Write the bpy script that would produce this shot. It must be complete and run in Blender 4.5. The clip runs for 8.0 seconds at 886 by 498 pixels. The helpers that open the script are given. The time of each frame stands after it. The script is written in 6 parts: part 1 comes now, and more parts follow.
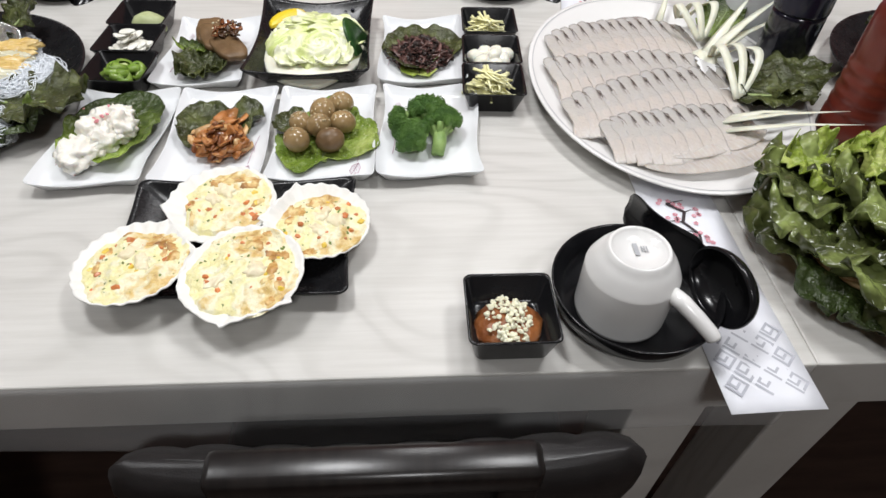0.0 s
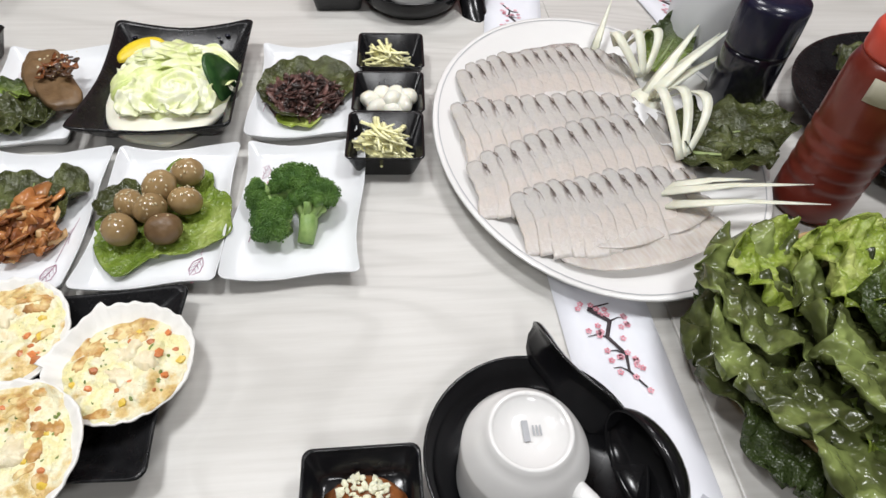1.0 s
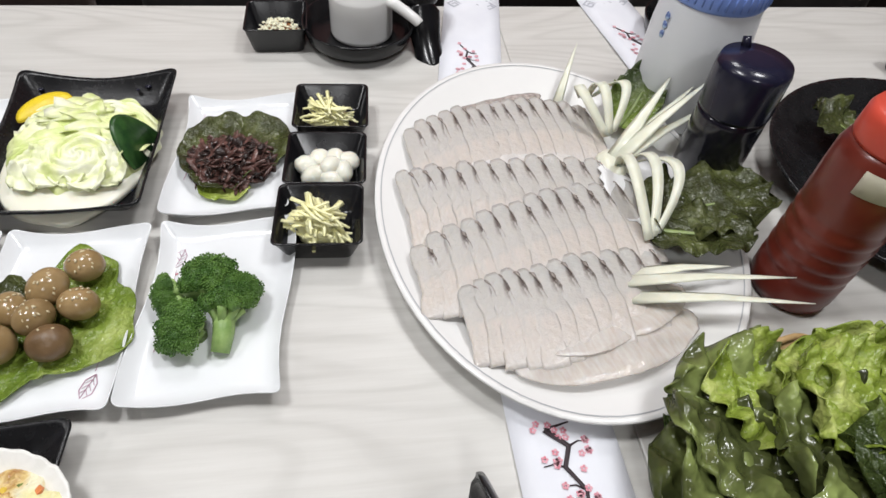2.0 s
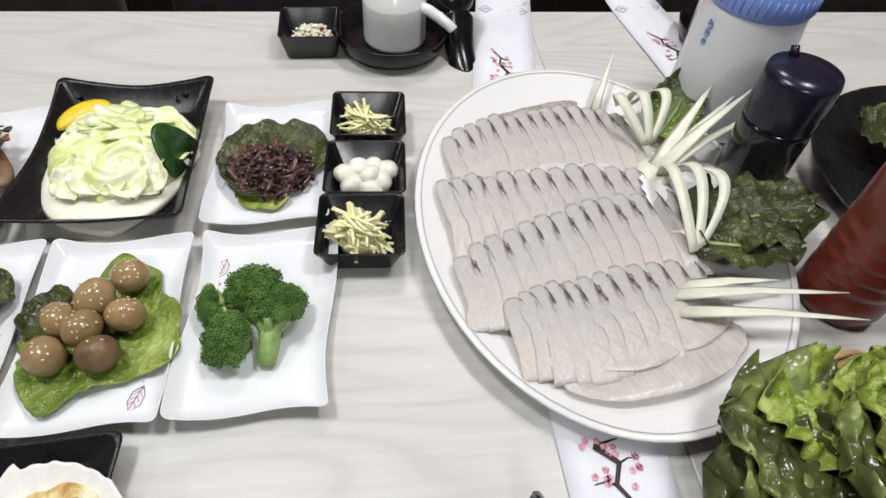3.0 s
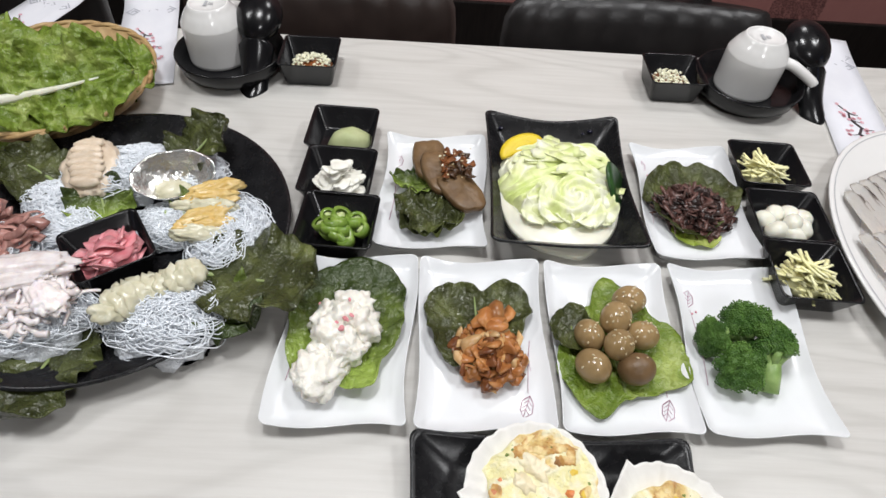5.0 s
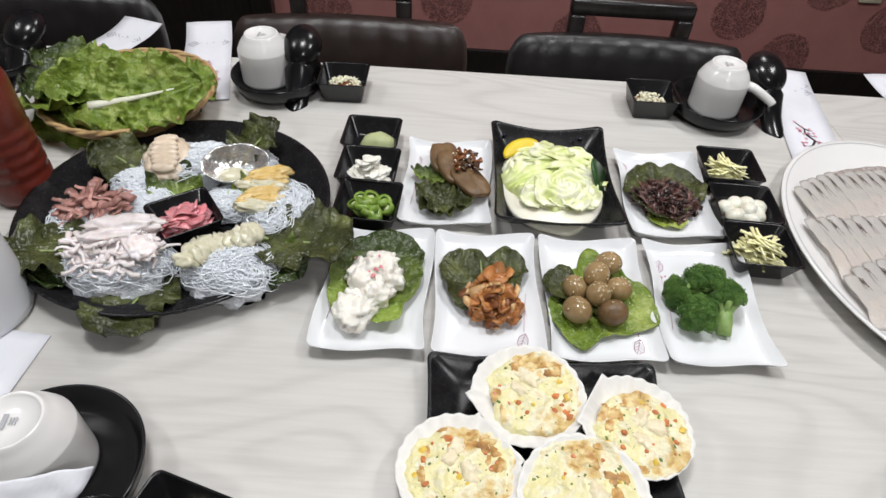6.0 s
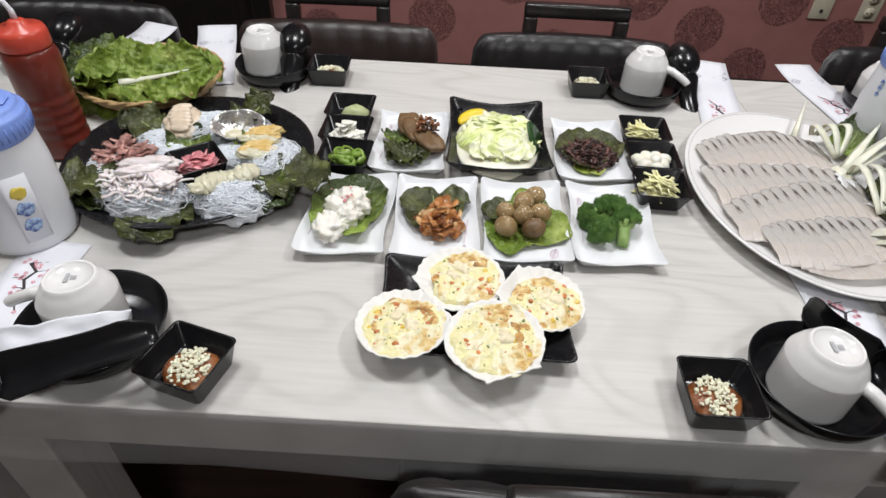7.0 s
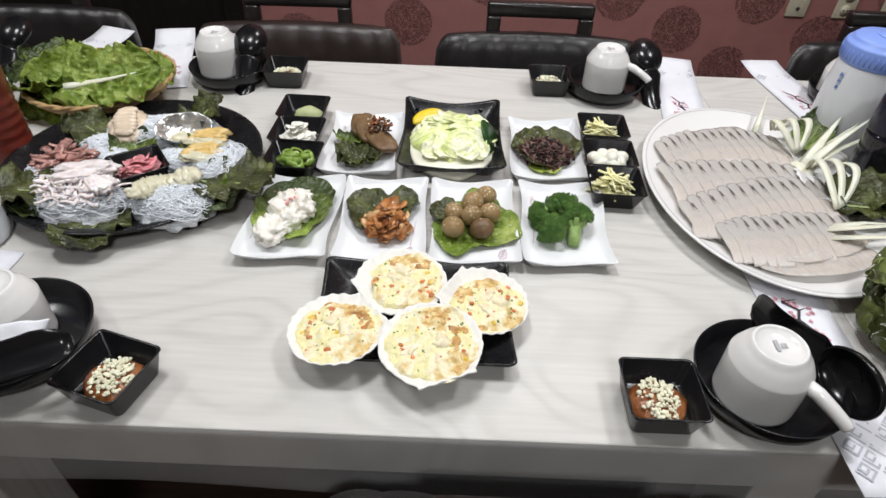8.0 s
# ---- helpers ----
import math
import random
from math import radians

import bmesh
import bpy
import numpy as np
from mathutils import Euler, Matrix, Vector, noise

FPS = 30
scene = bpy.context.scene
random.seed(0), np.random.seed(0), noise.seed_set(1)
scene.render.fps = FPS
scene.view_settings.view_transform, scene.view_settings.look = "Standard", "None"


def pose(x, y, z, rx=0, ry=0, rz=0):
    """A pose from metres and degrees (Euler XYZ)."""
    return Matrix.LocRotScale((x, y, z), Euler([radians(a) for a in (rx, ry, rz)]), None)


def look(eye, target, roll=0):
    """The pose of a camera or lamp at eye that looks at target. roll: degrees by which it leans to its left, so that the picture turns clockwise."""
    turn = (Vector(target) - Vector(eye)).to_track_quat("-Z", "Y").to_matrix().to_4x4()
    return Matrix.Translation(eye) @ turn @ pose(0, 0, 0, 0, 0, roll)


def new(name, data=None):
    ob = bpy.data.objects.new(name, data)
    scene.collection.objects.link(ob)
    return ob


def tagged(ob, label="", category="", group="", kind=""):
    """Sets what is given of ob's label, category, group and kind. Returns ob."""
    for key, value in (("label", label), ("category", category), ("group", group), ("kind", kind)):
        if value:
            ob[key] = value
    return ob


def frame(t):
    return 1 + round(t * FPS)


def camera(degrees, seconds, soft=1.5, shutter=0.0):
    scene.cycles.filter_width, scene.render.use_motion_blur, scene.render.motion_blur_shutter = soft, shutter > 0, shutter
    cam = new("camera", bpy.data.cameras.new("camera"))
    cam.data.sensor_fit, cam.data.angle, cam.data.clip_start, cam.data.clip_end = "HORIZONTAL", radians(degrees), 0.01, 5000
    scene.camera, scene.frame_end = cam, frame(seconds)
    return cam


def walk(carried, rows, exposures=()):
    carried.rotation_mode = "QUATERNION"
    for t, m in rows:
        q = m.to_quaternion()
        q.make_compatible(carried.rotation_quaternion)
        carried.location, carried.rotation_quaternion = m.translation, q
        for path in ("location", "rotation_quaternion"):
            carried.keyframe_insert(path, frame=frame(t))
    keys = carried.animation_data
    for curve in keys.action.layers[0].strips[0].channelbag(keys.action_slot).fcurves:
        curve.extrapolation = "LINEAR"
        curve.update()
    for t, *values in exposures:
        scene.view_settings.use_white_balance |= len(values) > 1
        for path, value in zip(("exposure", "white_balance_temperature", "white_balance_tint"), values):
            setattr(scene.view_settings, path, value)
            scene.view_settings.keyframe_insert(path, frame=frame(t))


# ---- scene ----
cam = camera(72.4, 8.0)
PATH = [
    (0, (-0.049, -0.247, 1.149), (0.048, 1.131, -0.297), 1.8),
    (0.5, (-0.008, -0.164, 1.139), (0.12, 1.186, -0.332), 2.3),
    (1, (0.046, -0.081, 1.136), (0.226, 1.231, -0.362), 3.7),
    (1.5, (0.087, -0.01, 1.14), (0.335, 1.282, -0.367), 5.5),
    (3, (0.06, 0.032, 1.145), (0.276, 1.326, -0.365), 4.8),
    (3.5, (-0.031, 0.029, 1.141), (0.115, 1.358, -0.346), 3.8),
    (4, (-0.16, 0.026, 1.158), (-0.072, 1.348, -0.34), 3.6),
    (4.5, (-0.268, 0.024, 1.164), (-0.215, 1.351, -0.331), 3.6),
    (4.7, (-0.299, 0.028, 1.175), (-0.249, 1.331, -0.341), 4.0),
    (6, (-0.301, -0.117, 1.217), (-0.299, 1.323, -0.171), 3.6),
    (6.5, (-0.257, -0.249, 1.237), (-0.271, 1.232, -0.107), 3.1),
    (7, (-0.238, -0.312, 1.238), (-0.25, 1.196, -0.076), 2.9),
    (7.5, (-0.208, -0.305, 1.232), (-0.212, 1.212, -0.071), 2.6),
    (8, (-0.178, -0.297, 1.224), (-0.178, 1.222, -0.077), 2.3),
]
EXPOSURES = [(0.0, -0.52), (1.5, -0.62), (6.0, -0.65), (8.0, -0.56)]
walk(cam, [(t, look(eye, target, roll)) for t, eye, target, roll in PATH], EXPOSURES)

# ---- world and lamps ----
TT = 0.75            # height of the tabletop
WALL_Y = 1.95        # the maroon wall behind the far chairs
CEIL = 2.5
world = bpy.data.worlds.new("room_world")
scene.world = world
world.use_nodes = True
world.node_tree.nodes["Background"].inputs[0].default_value = (0.9, 0.93, 1.0, 1)
world.node_tree.nodes["Background"].inputs[1].default_value = 0.10


def lamp(x, y, size, power, color=(0.972, 0.98, 1.0)):
    data = bpy.data.lights.new("panel_lamp", "AREA")
    data.shape, data.size, data.size_y, data.energy, data.color = "RECTANGLE", size, size, power, color
    ob = new("panel_lamp", data)
    ob.matrix_world = pose(x, y, CEIL - 0.045)
    return ob


# the last lamp, at y = -1.3, is an added front fill
LAMPS = [(-0.45, 0.38, 0.32, 24), (0.80, 0.38, 0.32, 21), (-1.7, 0.45, 0.32, 15), (0.2, 1.45, 0.32, 13), (0.1, -1.3, 0.32, 20)]
for lx, ly, ls, lp in LAMPS:
    lamp(lx, ly, ls, lp)


# ---- materials ----
def nodes_of(name):
    m = bpy.data.materials.new(name)
    m.use_nodes = True
    nt = m.node_tree
    return m, nt, nt.nodes["Principled BSDF"]


def noise_node(nt, scale, detail=4.0, rough=0.55, stretch=None, dist=0.0):
    co = nt.nodes.new("ShaderNodeTexCoord")
    tex = nt.nodes.new("ShaderNodeTexNoise")
    tex.inputs["Scale"].default_value = scale
    tex.inputs["Detail"].default_value = detail
    tex.inputs["Roughness"].default_value = rough
    tex.inputs["Distortion"].default_value = dist
    if stretch:
        mp = nt.nodes.new("ShaderNodeMapping")
        mp.inputs["Scale"].default_value = stretch
        nt.links.new(co.outputs["Object"], mp.inputs["Vector"])
        nt.links.new(mp.outputs["Vector"], tex.inputs["Vector"])
    else:
        nt.links.new(co.outputs["Object"], tex.inputs["Vector"])
    return tex


def ramp_node(nt, src, stops):
    r = nt.nodes.new("ShaderNodeValToRGB")
    while len(r.color_ramp.elements) < len(stops):
        r.color_ramp.elements.new(0.5)
    for e, (p, c) in zip(r.color_ramp.elements, stops):
        e.position, e.color = p, (*c, 1)
    nt.links.new(src, r.inputs["Fac"])
    return r


def mat(name, stops, scale=40, rough=0.5, bump=0.0, bscale=300, bdist=0.001, metal=0.0, sss=0.0, trans=0.0, coat=0.0,
        detail=4.0, stretch=None, rvar=0.0, ior=1.45, jitter=0.0, alpha=1.0, dist=0.0, bdetail=3.0):
    """A Principled surface: a noise-driven colour ramp, fine relief, and an uneven gloss."""
    m, nt, b = nodes_of(name)
    if len(stops) == 3 and not isinstance(stops[0], (tuple, list)):
        k = tuple(c * 0.88 for c in stops)
        stops = [(0.3, k), (0.7, stops)]
    tex = noise_node(nt, scale, detail, stretch=stretch, dist=dist)
    out = ramp_node(nt, tex.outputs["Fac"], stops).outputs["Color"]
    if jitter:
        info = nt.nodes.new("ShaderNodeObjectInfo")
        hsv = nt.nodes.new("ShaderNodeHueSaturation")
        mr = nt.nodes.new("ShaderNodeMapRange")
        mr.inputs["To Min"].default_value, mr.inputs["To Max"].default_value = 1 - jitter, 1 + jitter
        nt.links.new(info.outputs["Random"], mr.inputs["Value"])
        nt.links.new(mr.outputs["Result"], hsv.inputs["Value"])
        nt.links.new(out, hsv.inputs["Color"])
        out = hsv.outputs["Color"]
    nt.links.new(out, b.inputs["Base Color"])
    b.inputs["Roughness"].default_value = rough
    b.inputs["Metallic"].default_value = metal
    b.inputs["IOR"].default_value = ior
    b.inputs["Transmission Weight"].default_value = trans
    b.inputs["Coat Weight"].default_value = coat
    b.inputs["Coat Roughness"].default_value = 0.12
    b.inputs["Alpha"].default_value = alpha
    if sss:
        b.inputs["Subsurface Weight"].default_value = sss
        b.inputs["Subsurface Radius"].default_value = (0.008, 0.006, 0.004)
        b.inputs["Subsurface Scale"].default_value = 0.6
    if rvar:
        t2 = noise_node(nt, scale * 2.3, 3)
        mr2 = nt.nodes.new("ShaderNodeMapRange")
        mr2.inputs["To Min"].default_value, mr2.inputs["To Max"].default_value = max(0.02, rough - rvar), rough + rvar
        nt.links.new(t2.outputs["Fac"], mr2.inputs["Value"])
        nt.links.new(mr2.outputs["Result"], b.inputs["Roughness"])
    if bump:
        t3 = noise_node(nt, bscale, bdetail)
        bp = nt.nodes.new("ShaderNodeBump")
        bp.inputs["Strength"].default_value, bp.inputs["Distance"].default_value = bump, bdist
        nt.links.new(t3.outputs["Fac"], bp.inputs["Height"])
        nt.links.new(bp.outputs["Normal"], b.inputs["Normal"])
    return m


def laminate():
    """Pale grey wood-print laminate: long grain with contour figure."""
    m, nt, b = nodes_of("pale_grey_wood_laminate")
    big = noise_node(nt, 1.0, 2.0, 0.5, (1.3, 5.0, 1.0), 0.6)
    mul = nt.nodes.new("ShaderNodeMath")
    mul.operation = "MULTIPLY"
    mul.inputs[1].default_value = 120.0
    nt.links.new(big.outputs["Fac"], mul.inputs[0])
    sn = nt.nodes.new("ShaderNodeMath")
    sn.operation = "SINE"
    nt.links.new(mul.outputs[0], sn.inputs[0])
    mr = nt.nodes.new("ShaderNodeMapRange")
    mr.inputs["From Min"].default_value = -1
    nt.links.new(sn.outputs[0], mr.inputs["Value"])
    fig = ramp_node(nt, mr.outputs["Result"], [(0.0, (0.54, 0.53, 0.505)), (0.30, (0.58, 0.57, 0.545)), (1.0, (0.60, 0.59, 0.565))])
    fine = noise_node(nt, 1.0, 6.0, 0.65, (9.0, 160.0, 9.0))
    grain = ramp_node(nt, fine.outputs["Fac"], [(0.3, (0.80, 0.79, 0.775)), (0.62, (1.0, 1.0, 1.0))])
    tone = noise_node(nt, 1.0, 2.0, 0.5, (0.9, 4.0, 1.0))
    tonec = ramp_node(nt, tone.outputs["Fac"], [(0.3, (0.93, 0.925, 0.92)), (0.7, (1.03, 1.03, 1.02))])
    out = fig.outputs["Color"]
    for src, f in ((grain, 0.5), (tonec, 1.0)):
        mx = nt.nodes.new("ShaderNodeMix")
        mx.data_type, mx.blend_type = "RGBA", "MULTIPLY"
        mx.inputs["Factor"].default_value = f
        nt.links.new(out, mx.inputs["A"])
        nt.links.new(src.outputs["Color"], mx.inputs["B"])
        out = mx.outputs["Result"]
    nt.links.new(out, b.inputs["Base Color"])
    b.inputs["Roughness"].default_value = 0.38
    bp = nt.nodes.new("ShaderNodeBump")
    bp.inputs["Strength"].default_value, bp.inputs["Distance"].default_value = 0.12, 0.0006
    nt.links.new(fine.outputs["Fac"], bp.inputs["Height"])
    nt.links.new(bp.outputs["Normal"], b.inputs["Normal"])
    return m


def leaf_gradient(name, pale, deep):
    """Lettuce that runs from a pale base to a dark tip, puckered all over."""
    m, nt, b = nodes_of(name)
    co = nt.nodes.new("ShaderNodeTexCoord")
    sep = nt.nodes.new("ShaderNodeSeparateXYZ")
    nt.links.new(co.outputs["Generated"], sep.inputs["Vector"])
    tex = noise_node(nt, 42, 5)
    add = nt.nodes.new("ShaderNodeMath")
    add.operation = "MULTIPLY_ADD"
    add.inputs[1].default_value = 0.9
    nt.links.new(tex.outputs["Fac"], add.inputs[0])
    nt.links.new(sep.outputs["Y"], add.inputs[2])
    mid = tuple((p + 1.2 * d) / 2.6 for p, d in zip(pale, deep))
    r = ramp_node(nt, add.outputs[0], [(0.38, pale), (0.80, mid), (1.12, deep)])
    sub_ = nt.nodes.new("ShaderNodeMath")
    sub_.operation = "MULTIPLY"
    sub_.inputs[1].default_value = 0.62
    nt.links.new(add.outputs[0], sub_.inputs[0])
    nt.links.new(sub_.outputs[0], r.inputs["Fac"])
    for e, p in zip(r.color_ramp.elements, (0.24, 0.50, 0.74)):
        e.position = p
    nt.links.new(r.outputs["Color"], b.inputs["Base Color"])
    b.inputs["Roughness"].default_value = 0.24
    t3 = noise_node(nt, 110, 3)
    bp = nt.nodes.new("ShaderNodeBump")
    bp.inputs["Strength"].default_value, bp.inputs["Distance"].default_value = 1.0, 0.006
    nt.links.new(t3.outputs["Fac"], bp.inputs["Height"])
    nt.links.new(bp.outputs["Normal"], b.inputs["Normal"])
    return m


M_TABLE = laminate()
M_VINYL = mat("clear_vinyl", (0.85, 0.85, 0.85), 6, 0.2, 0.3, 30, 0.004, alpha=0.15)
M_BLACK = mat("black_melamine", [(0.3, (0.005, 0.005, 0.006)), (0.7, (0.010, 0.010, 0.011))], 30, 0.2, 0.05, 500, 0.0003, rvar=0.07, ior=1.40)
M_BLACK_RIB = mat("black_satin_glaze", [(0.3, (0.007, 0.007, 0.008)), (0.7, (0.014, 0.014, 0.015))], 60, 0.26, 0.25, 900, 0.0004, rvar=0.08, ior=1.36)
M_WHITE = mat("white_glazed_melamine", [(0.3, (0.735, 0.75, 0.765)), (0.7, (0.77, 0.785, 0.80))], 8, 0.16, 0.04, 60, 0.0006, rvar=0.05)
M_CHINA = mat("white_china", [(0.3, (0.73, 0.725, 0.71)), (0.7, (0.77, 0.765, 0.75))], 10, 0.18, 0.03, 90, 0.0004, rvar=0.05)
M_PAPER = mat("white_paper", [(0.3, (0.70, 0.71, 0.76)), (0.7, (0.75, 0.76, 0.80))], 25, 0.75, 0.15, 120, 0.0008)
M_INK = mat("dark_ink", (0.05, 0.035, 0.04), 90, 0.7)
M_PINK = mat("pink_ink", [(0.35, (0.58, 0.18, 0.23)), (0.65, (0.78, 0.46, 0.52))], 300, 0.6)
M_GREYINK = mat("grey_ink", (0.42, 0.43, 0.45), 90, 0.6)
M_KEYINK = mat("pale_grey_ink", (0.46, 0.47, 0.52), 90, 0.6)
M_LILAC = mat("lilac_glaze_print", [(0.3, (0.42, 0.20, 0.28)), (0.7, (0.62, 0.44, 0.54))], 200, 0.3)
M_WALL = mat("maroon_wallpaper", [(0.25, (0.325, 0.140, 0.128)), (0.75, (0.375, 0.168, 0.153))], 14, 0.62, 0.3, 420, 0.0008, detail=6)
M_FLOOR = mat("dark_brown_floor", [(0.3, (0.028, 0.016, 0.012)), (0.7, (0.055, 0.033, 0.025))], 5, 0.42, 0.1, 120, 0.001, stretch=(1, 9, 1))
M_CEIL = mat("white_ceiling_board", (0.72, 0.71, 0.69), 6, 0.85, 0.1, 150)
M_PLAIN = mat("beige_plaster", (0.42, 0.37, 0.33), 4, 0.8, 0.15, 150)
M_LEATHER = mat("black_leatherette", [(0.3, (0.010, 0.009, 0.009)), (0.7, (0.020, 0.018, 0.018))], 20, 0.33, 0.35, 700, 0.0006, rvar=0.1)
M_BROWNL = mat("dark_brown_leatherette", [(0.3, (0.020, 0.013, 0.011)), (0.7, (0.034, 0.023, 0.020))], 20, 0.38, 0.35, 700, 0.0006, rvar=0.1)
M_FRAMEW = mat("black_lacquered_wood", [(0.3, (0.008, 0.007, 0.007)), (0.7, (0.018, 0.015, 0.014))], 12, 0.28, 0.15, 200, 0.0005, stretch=(12, 1, 1))
M_RED = mat("red_pepper_sauce", [(0.3, (0.125, 0.018, 0.011)), (0.7, (0.175, 0.028, 0.016))], 22, 0.34, 0.1, 80, 0.002, coat=0.2)
M_REDCAP = mat("red_plastic_cap", (0.60, 0.075, 0.045), 30, 0.3)
M_SOYB = mat("dark_soy_bottle", [(0.3, (0.006, 0.006, 0.012)), (0.7, (0.012, 0.011, 0.02))], 20, 0.15, coat=0.3)
M_NAVY = mat("navy_plastic_cap", (0.012, 0.012, 0.028), 25, 0.22)
M_BLUE = mat("blue_plastic_lid", (0.22, 0.34, 0.78), 20, 0.4, 0.05, 200)
M_JUG = mat("frosted_plastic", [(0.3, (0.86, 0.88, 0.92)), (0.7, (0.92, 0.94, 0.97))], 9, 0.22, 0.05, 120, 0.001, trans=0.18, ior=1.15)
M_LABEL = mat("cream_tape_label", (0.55, 0.52, 0.40), 50, 0.6, 0.1)
M_YELLOWP = mat("yellow_print", (0.80, 0.62, 0.10), 50, 0.5)
M_BLUEP = mat("blue_print", [(0.4, (0.08, 0.13, 0.38)), (0.6, (0.45, 0.6, 0.8))], 160, 0.5)
M_BAMBOO = mat("woven_bamboo", [(0.3, (0.36, 0.22, 0.09)), (0.7, (0.52, 0.36, 0.17))], 90, 0.5, 0.3, 250, 0.001)
M_SWITCH = mat("ivory_plastic", (0.62, 0.58, 0.44), 20, 0.4)
M_KIMCHI_PALE = mat("pale_seasoned_radish", [(0.3, (0.50, 0.27, 0.10)), (0.7, (0.66, 0.46, 0.24))], 60, 0.22, 0.3, 200, jitter=0.2, sss=0.15)
M_KIMCHI_DARK = mat("dark_seasoned_radish", [(0.3, (0.13, 0.040, 0.015)), (0.7, (0.26, 0.10, 0.035))], 60, 0.2, 0.3, 200, jitter=0.2)
M_GLOW, _nt, _b = nodes_of("lamp_diffuser")
_b.inputs["Base Color"].default_value = (0.9, 0.9, 0.88, 1)
_b.inputs["Emission Color"].default_value = (1.0, 0.97, 0.93, 1)
_b.inputs["Emission Strength"].default_value = 6.0

# food
M_GREEN = mat("light_green_lettuce", [(0.28, (0.12, 0.172, 0.018)), (0.5, (0.25, 0.325, 0.05)), (0.72, (0.48, 0.53, 0.17))], 40, 0.26, 0.9, 110, 0.005, detail=5, rvar=0.08, bdetail=3)
M_DKGREEN = mat("dark_green_lettuce", [(0.28, (0.024, 0.027, 0.011)), (0.5, (0.050, 0.058, 0.019)), (0.74, (0.13, 0.15, 0.048))], 30, 0.17, 1.0, 110, 0.006, detail=5, rvar=0.07, bdetail=3)
M_WETGREEN = mat("wet_dark_lettuce", [(0.36, (0.028, 0.034, 0.014)), (0.52, (0.072, 0.086, 0.027)), (0.66, (0.26, 0.32, 0.10))], 14, 0.2, 1.0, 70, 0.006, detail=4, rvar=0.06, bdetail=1.5)
M_MIDGREEN = leaf_gradient("green_lettuce_dark_tip", (0.34, 0.47, 0.085), (0.040, 0.060, 0.016))
M_PALEGREEN = mat("pale_cabbage", [(0.30, (0.58, 0.69, 0.20)), (0.46, (0.76, 0.81, 0.42)), (0.60, (0.86, 0.87, 0.68))], 26, 0.3, 0.4, 150, 0.002, detail=5, dist=0.8)
M_LEAFY = mat("mid_green_lettuce", [(0.28, (0.075, 0.125, 0.014)), (0.5, (0.17, 0.245, 0.035)), (0.72, (0.36, 0.43, 0.12))], 34, 0.24, 1.0, 110, 0.006, detail=5, rvar=0.08)
M_RIB = mat("pale_leaf_rib", (0.26, 0.33, 0.12), 60, 0.35, 0.2, 200)
M_CREAM = mat("cream_dressing", [(0.3, (0.82, 0.80, 0.66)), (0.7, (0.87, 0.86, 0.74))], 14, 0.3, 0.12, 60, 0.002, sss=0.2)
M_MAYO = mat("mayonnaise_salad", [(0.3, (0.79, 0.76, 0.68)), (0.7, (0.85, 0.83, 0.76))], 60, 0.3, 0.8, 90, 0.004, sss=0.2)
M_LEMON = mat("lemon_peel", (0.80, 0.60, 0.03), 120, 0.35, 0.4, 500)
M_CUKE = mat("cucumber_skin", [(0.35, (0.012, 0.045, 0.012)), (0.7, (0.04, 0.11, 0.025))], 90, 0.3, 0.2, 200)
M_MEAT = mat("braised_brown_meat", [(0.3, (0.105, 0.060, 0.026)), (0.7, (0.20, 0.122, 0.058))], 60, 0.42, 0.5, 220, 0.001, rvar=0.1)
M_DKMEAT = mat("dark_soy_glaze", [(0.3, (0.035, 0.016, 0.008)), (0.7, (0.10, 0.05, 0.022))], 90, 0.3, 0.5, 220, 0.001)
M_SEAWEED = mat("brown_seaweed", [(0.3, (0.050, 0.022, 0.018)), (0.7, (0.15, 0.078, 0.066))], 140, 0.2, 0.5, 400, 0.0008, jitter=0.35)
M_LAVER = mat("dark_laver", [(0.3, (0.020, 0.013, 0.012)), (0.7, (0.055, 0.036, 0.032))], 140, 0.2, 0.5, 400, 0.0008, jitter=0.3)
M_KIMCHI = mat("red_seasoned_radish", [(0.25, (0.26, 0.085, 0.022)), (0.55, (0.40, 0.17, 0.055)), (0.8, (0.52, 0.28, 0.11))], 60, 0.22, 0.4, 200, 0.001, jitter=0.3, sss=0.1)
M_EGG = mat("soy_braised_quail_egg", [(0.3, (0.235, 0.150, 0.062)), (0.7, (0.39, 0.275, 0.140))], 45, 0.16, 0.08, 300, 0.0005, jitter=0.2, sss=0.1)
M_SESAME = mat("sesame_seed", (0.66, 0.56, 0.36), 200, 0.5)
M_BROC = mat("broccoli_buds", [(0.3, (0.028, 0.092, 0.012)), (0.7, (0.14, 0.265, 0.05))], 50, 0.42, 0.6, 900, 0.0008)
M_BROCSTEM = mat("broccoli_stem", [(0.3, (0.20, 0.33, 0.09)), (0.7, (0.36, 0.50, 0.18))], 90, 0.4, 0.2, 300)
M_GINGERY = mat("pale_yellow_ginger", [(0.3, (0.93, 0.89, 0.42)), (0.7, (0.96, 0.94, 0.60))], 120, 0.4, 0.15, 300, jitter=0.06)
M_GARLIC = mat("pickled_garlic", [(0.3, (0.72, 0.71, 0.60)), (0.7, (0.82, 0.81, 0.72))], 60, 0.2, 0.1, 200, jitter=0.05, sss=0.4)
M_SLGARLIC = mat("sliced_raw_garlic", [(0.3, (0.80, 0.79, 0.69)), (0.7, (0.87, 0.86, 0.79))], 80, 0.4, 0.1, 200, jitter=0.05)
M_WASABI = mat("wasabi_paste", [(0.3, (0.40, 0.45, 0.22)), (0.7, (0.50, 0.54, 0.30))], 70, 0.5, 0.3, 250)
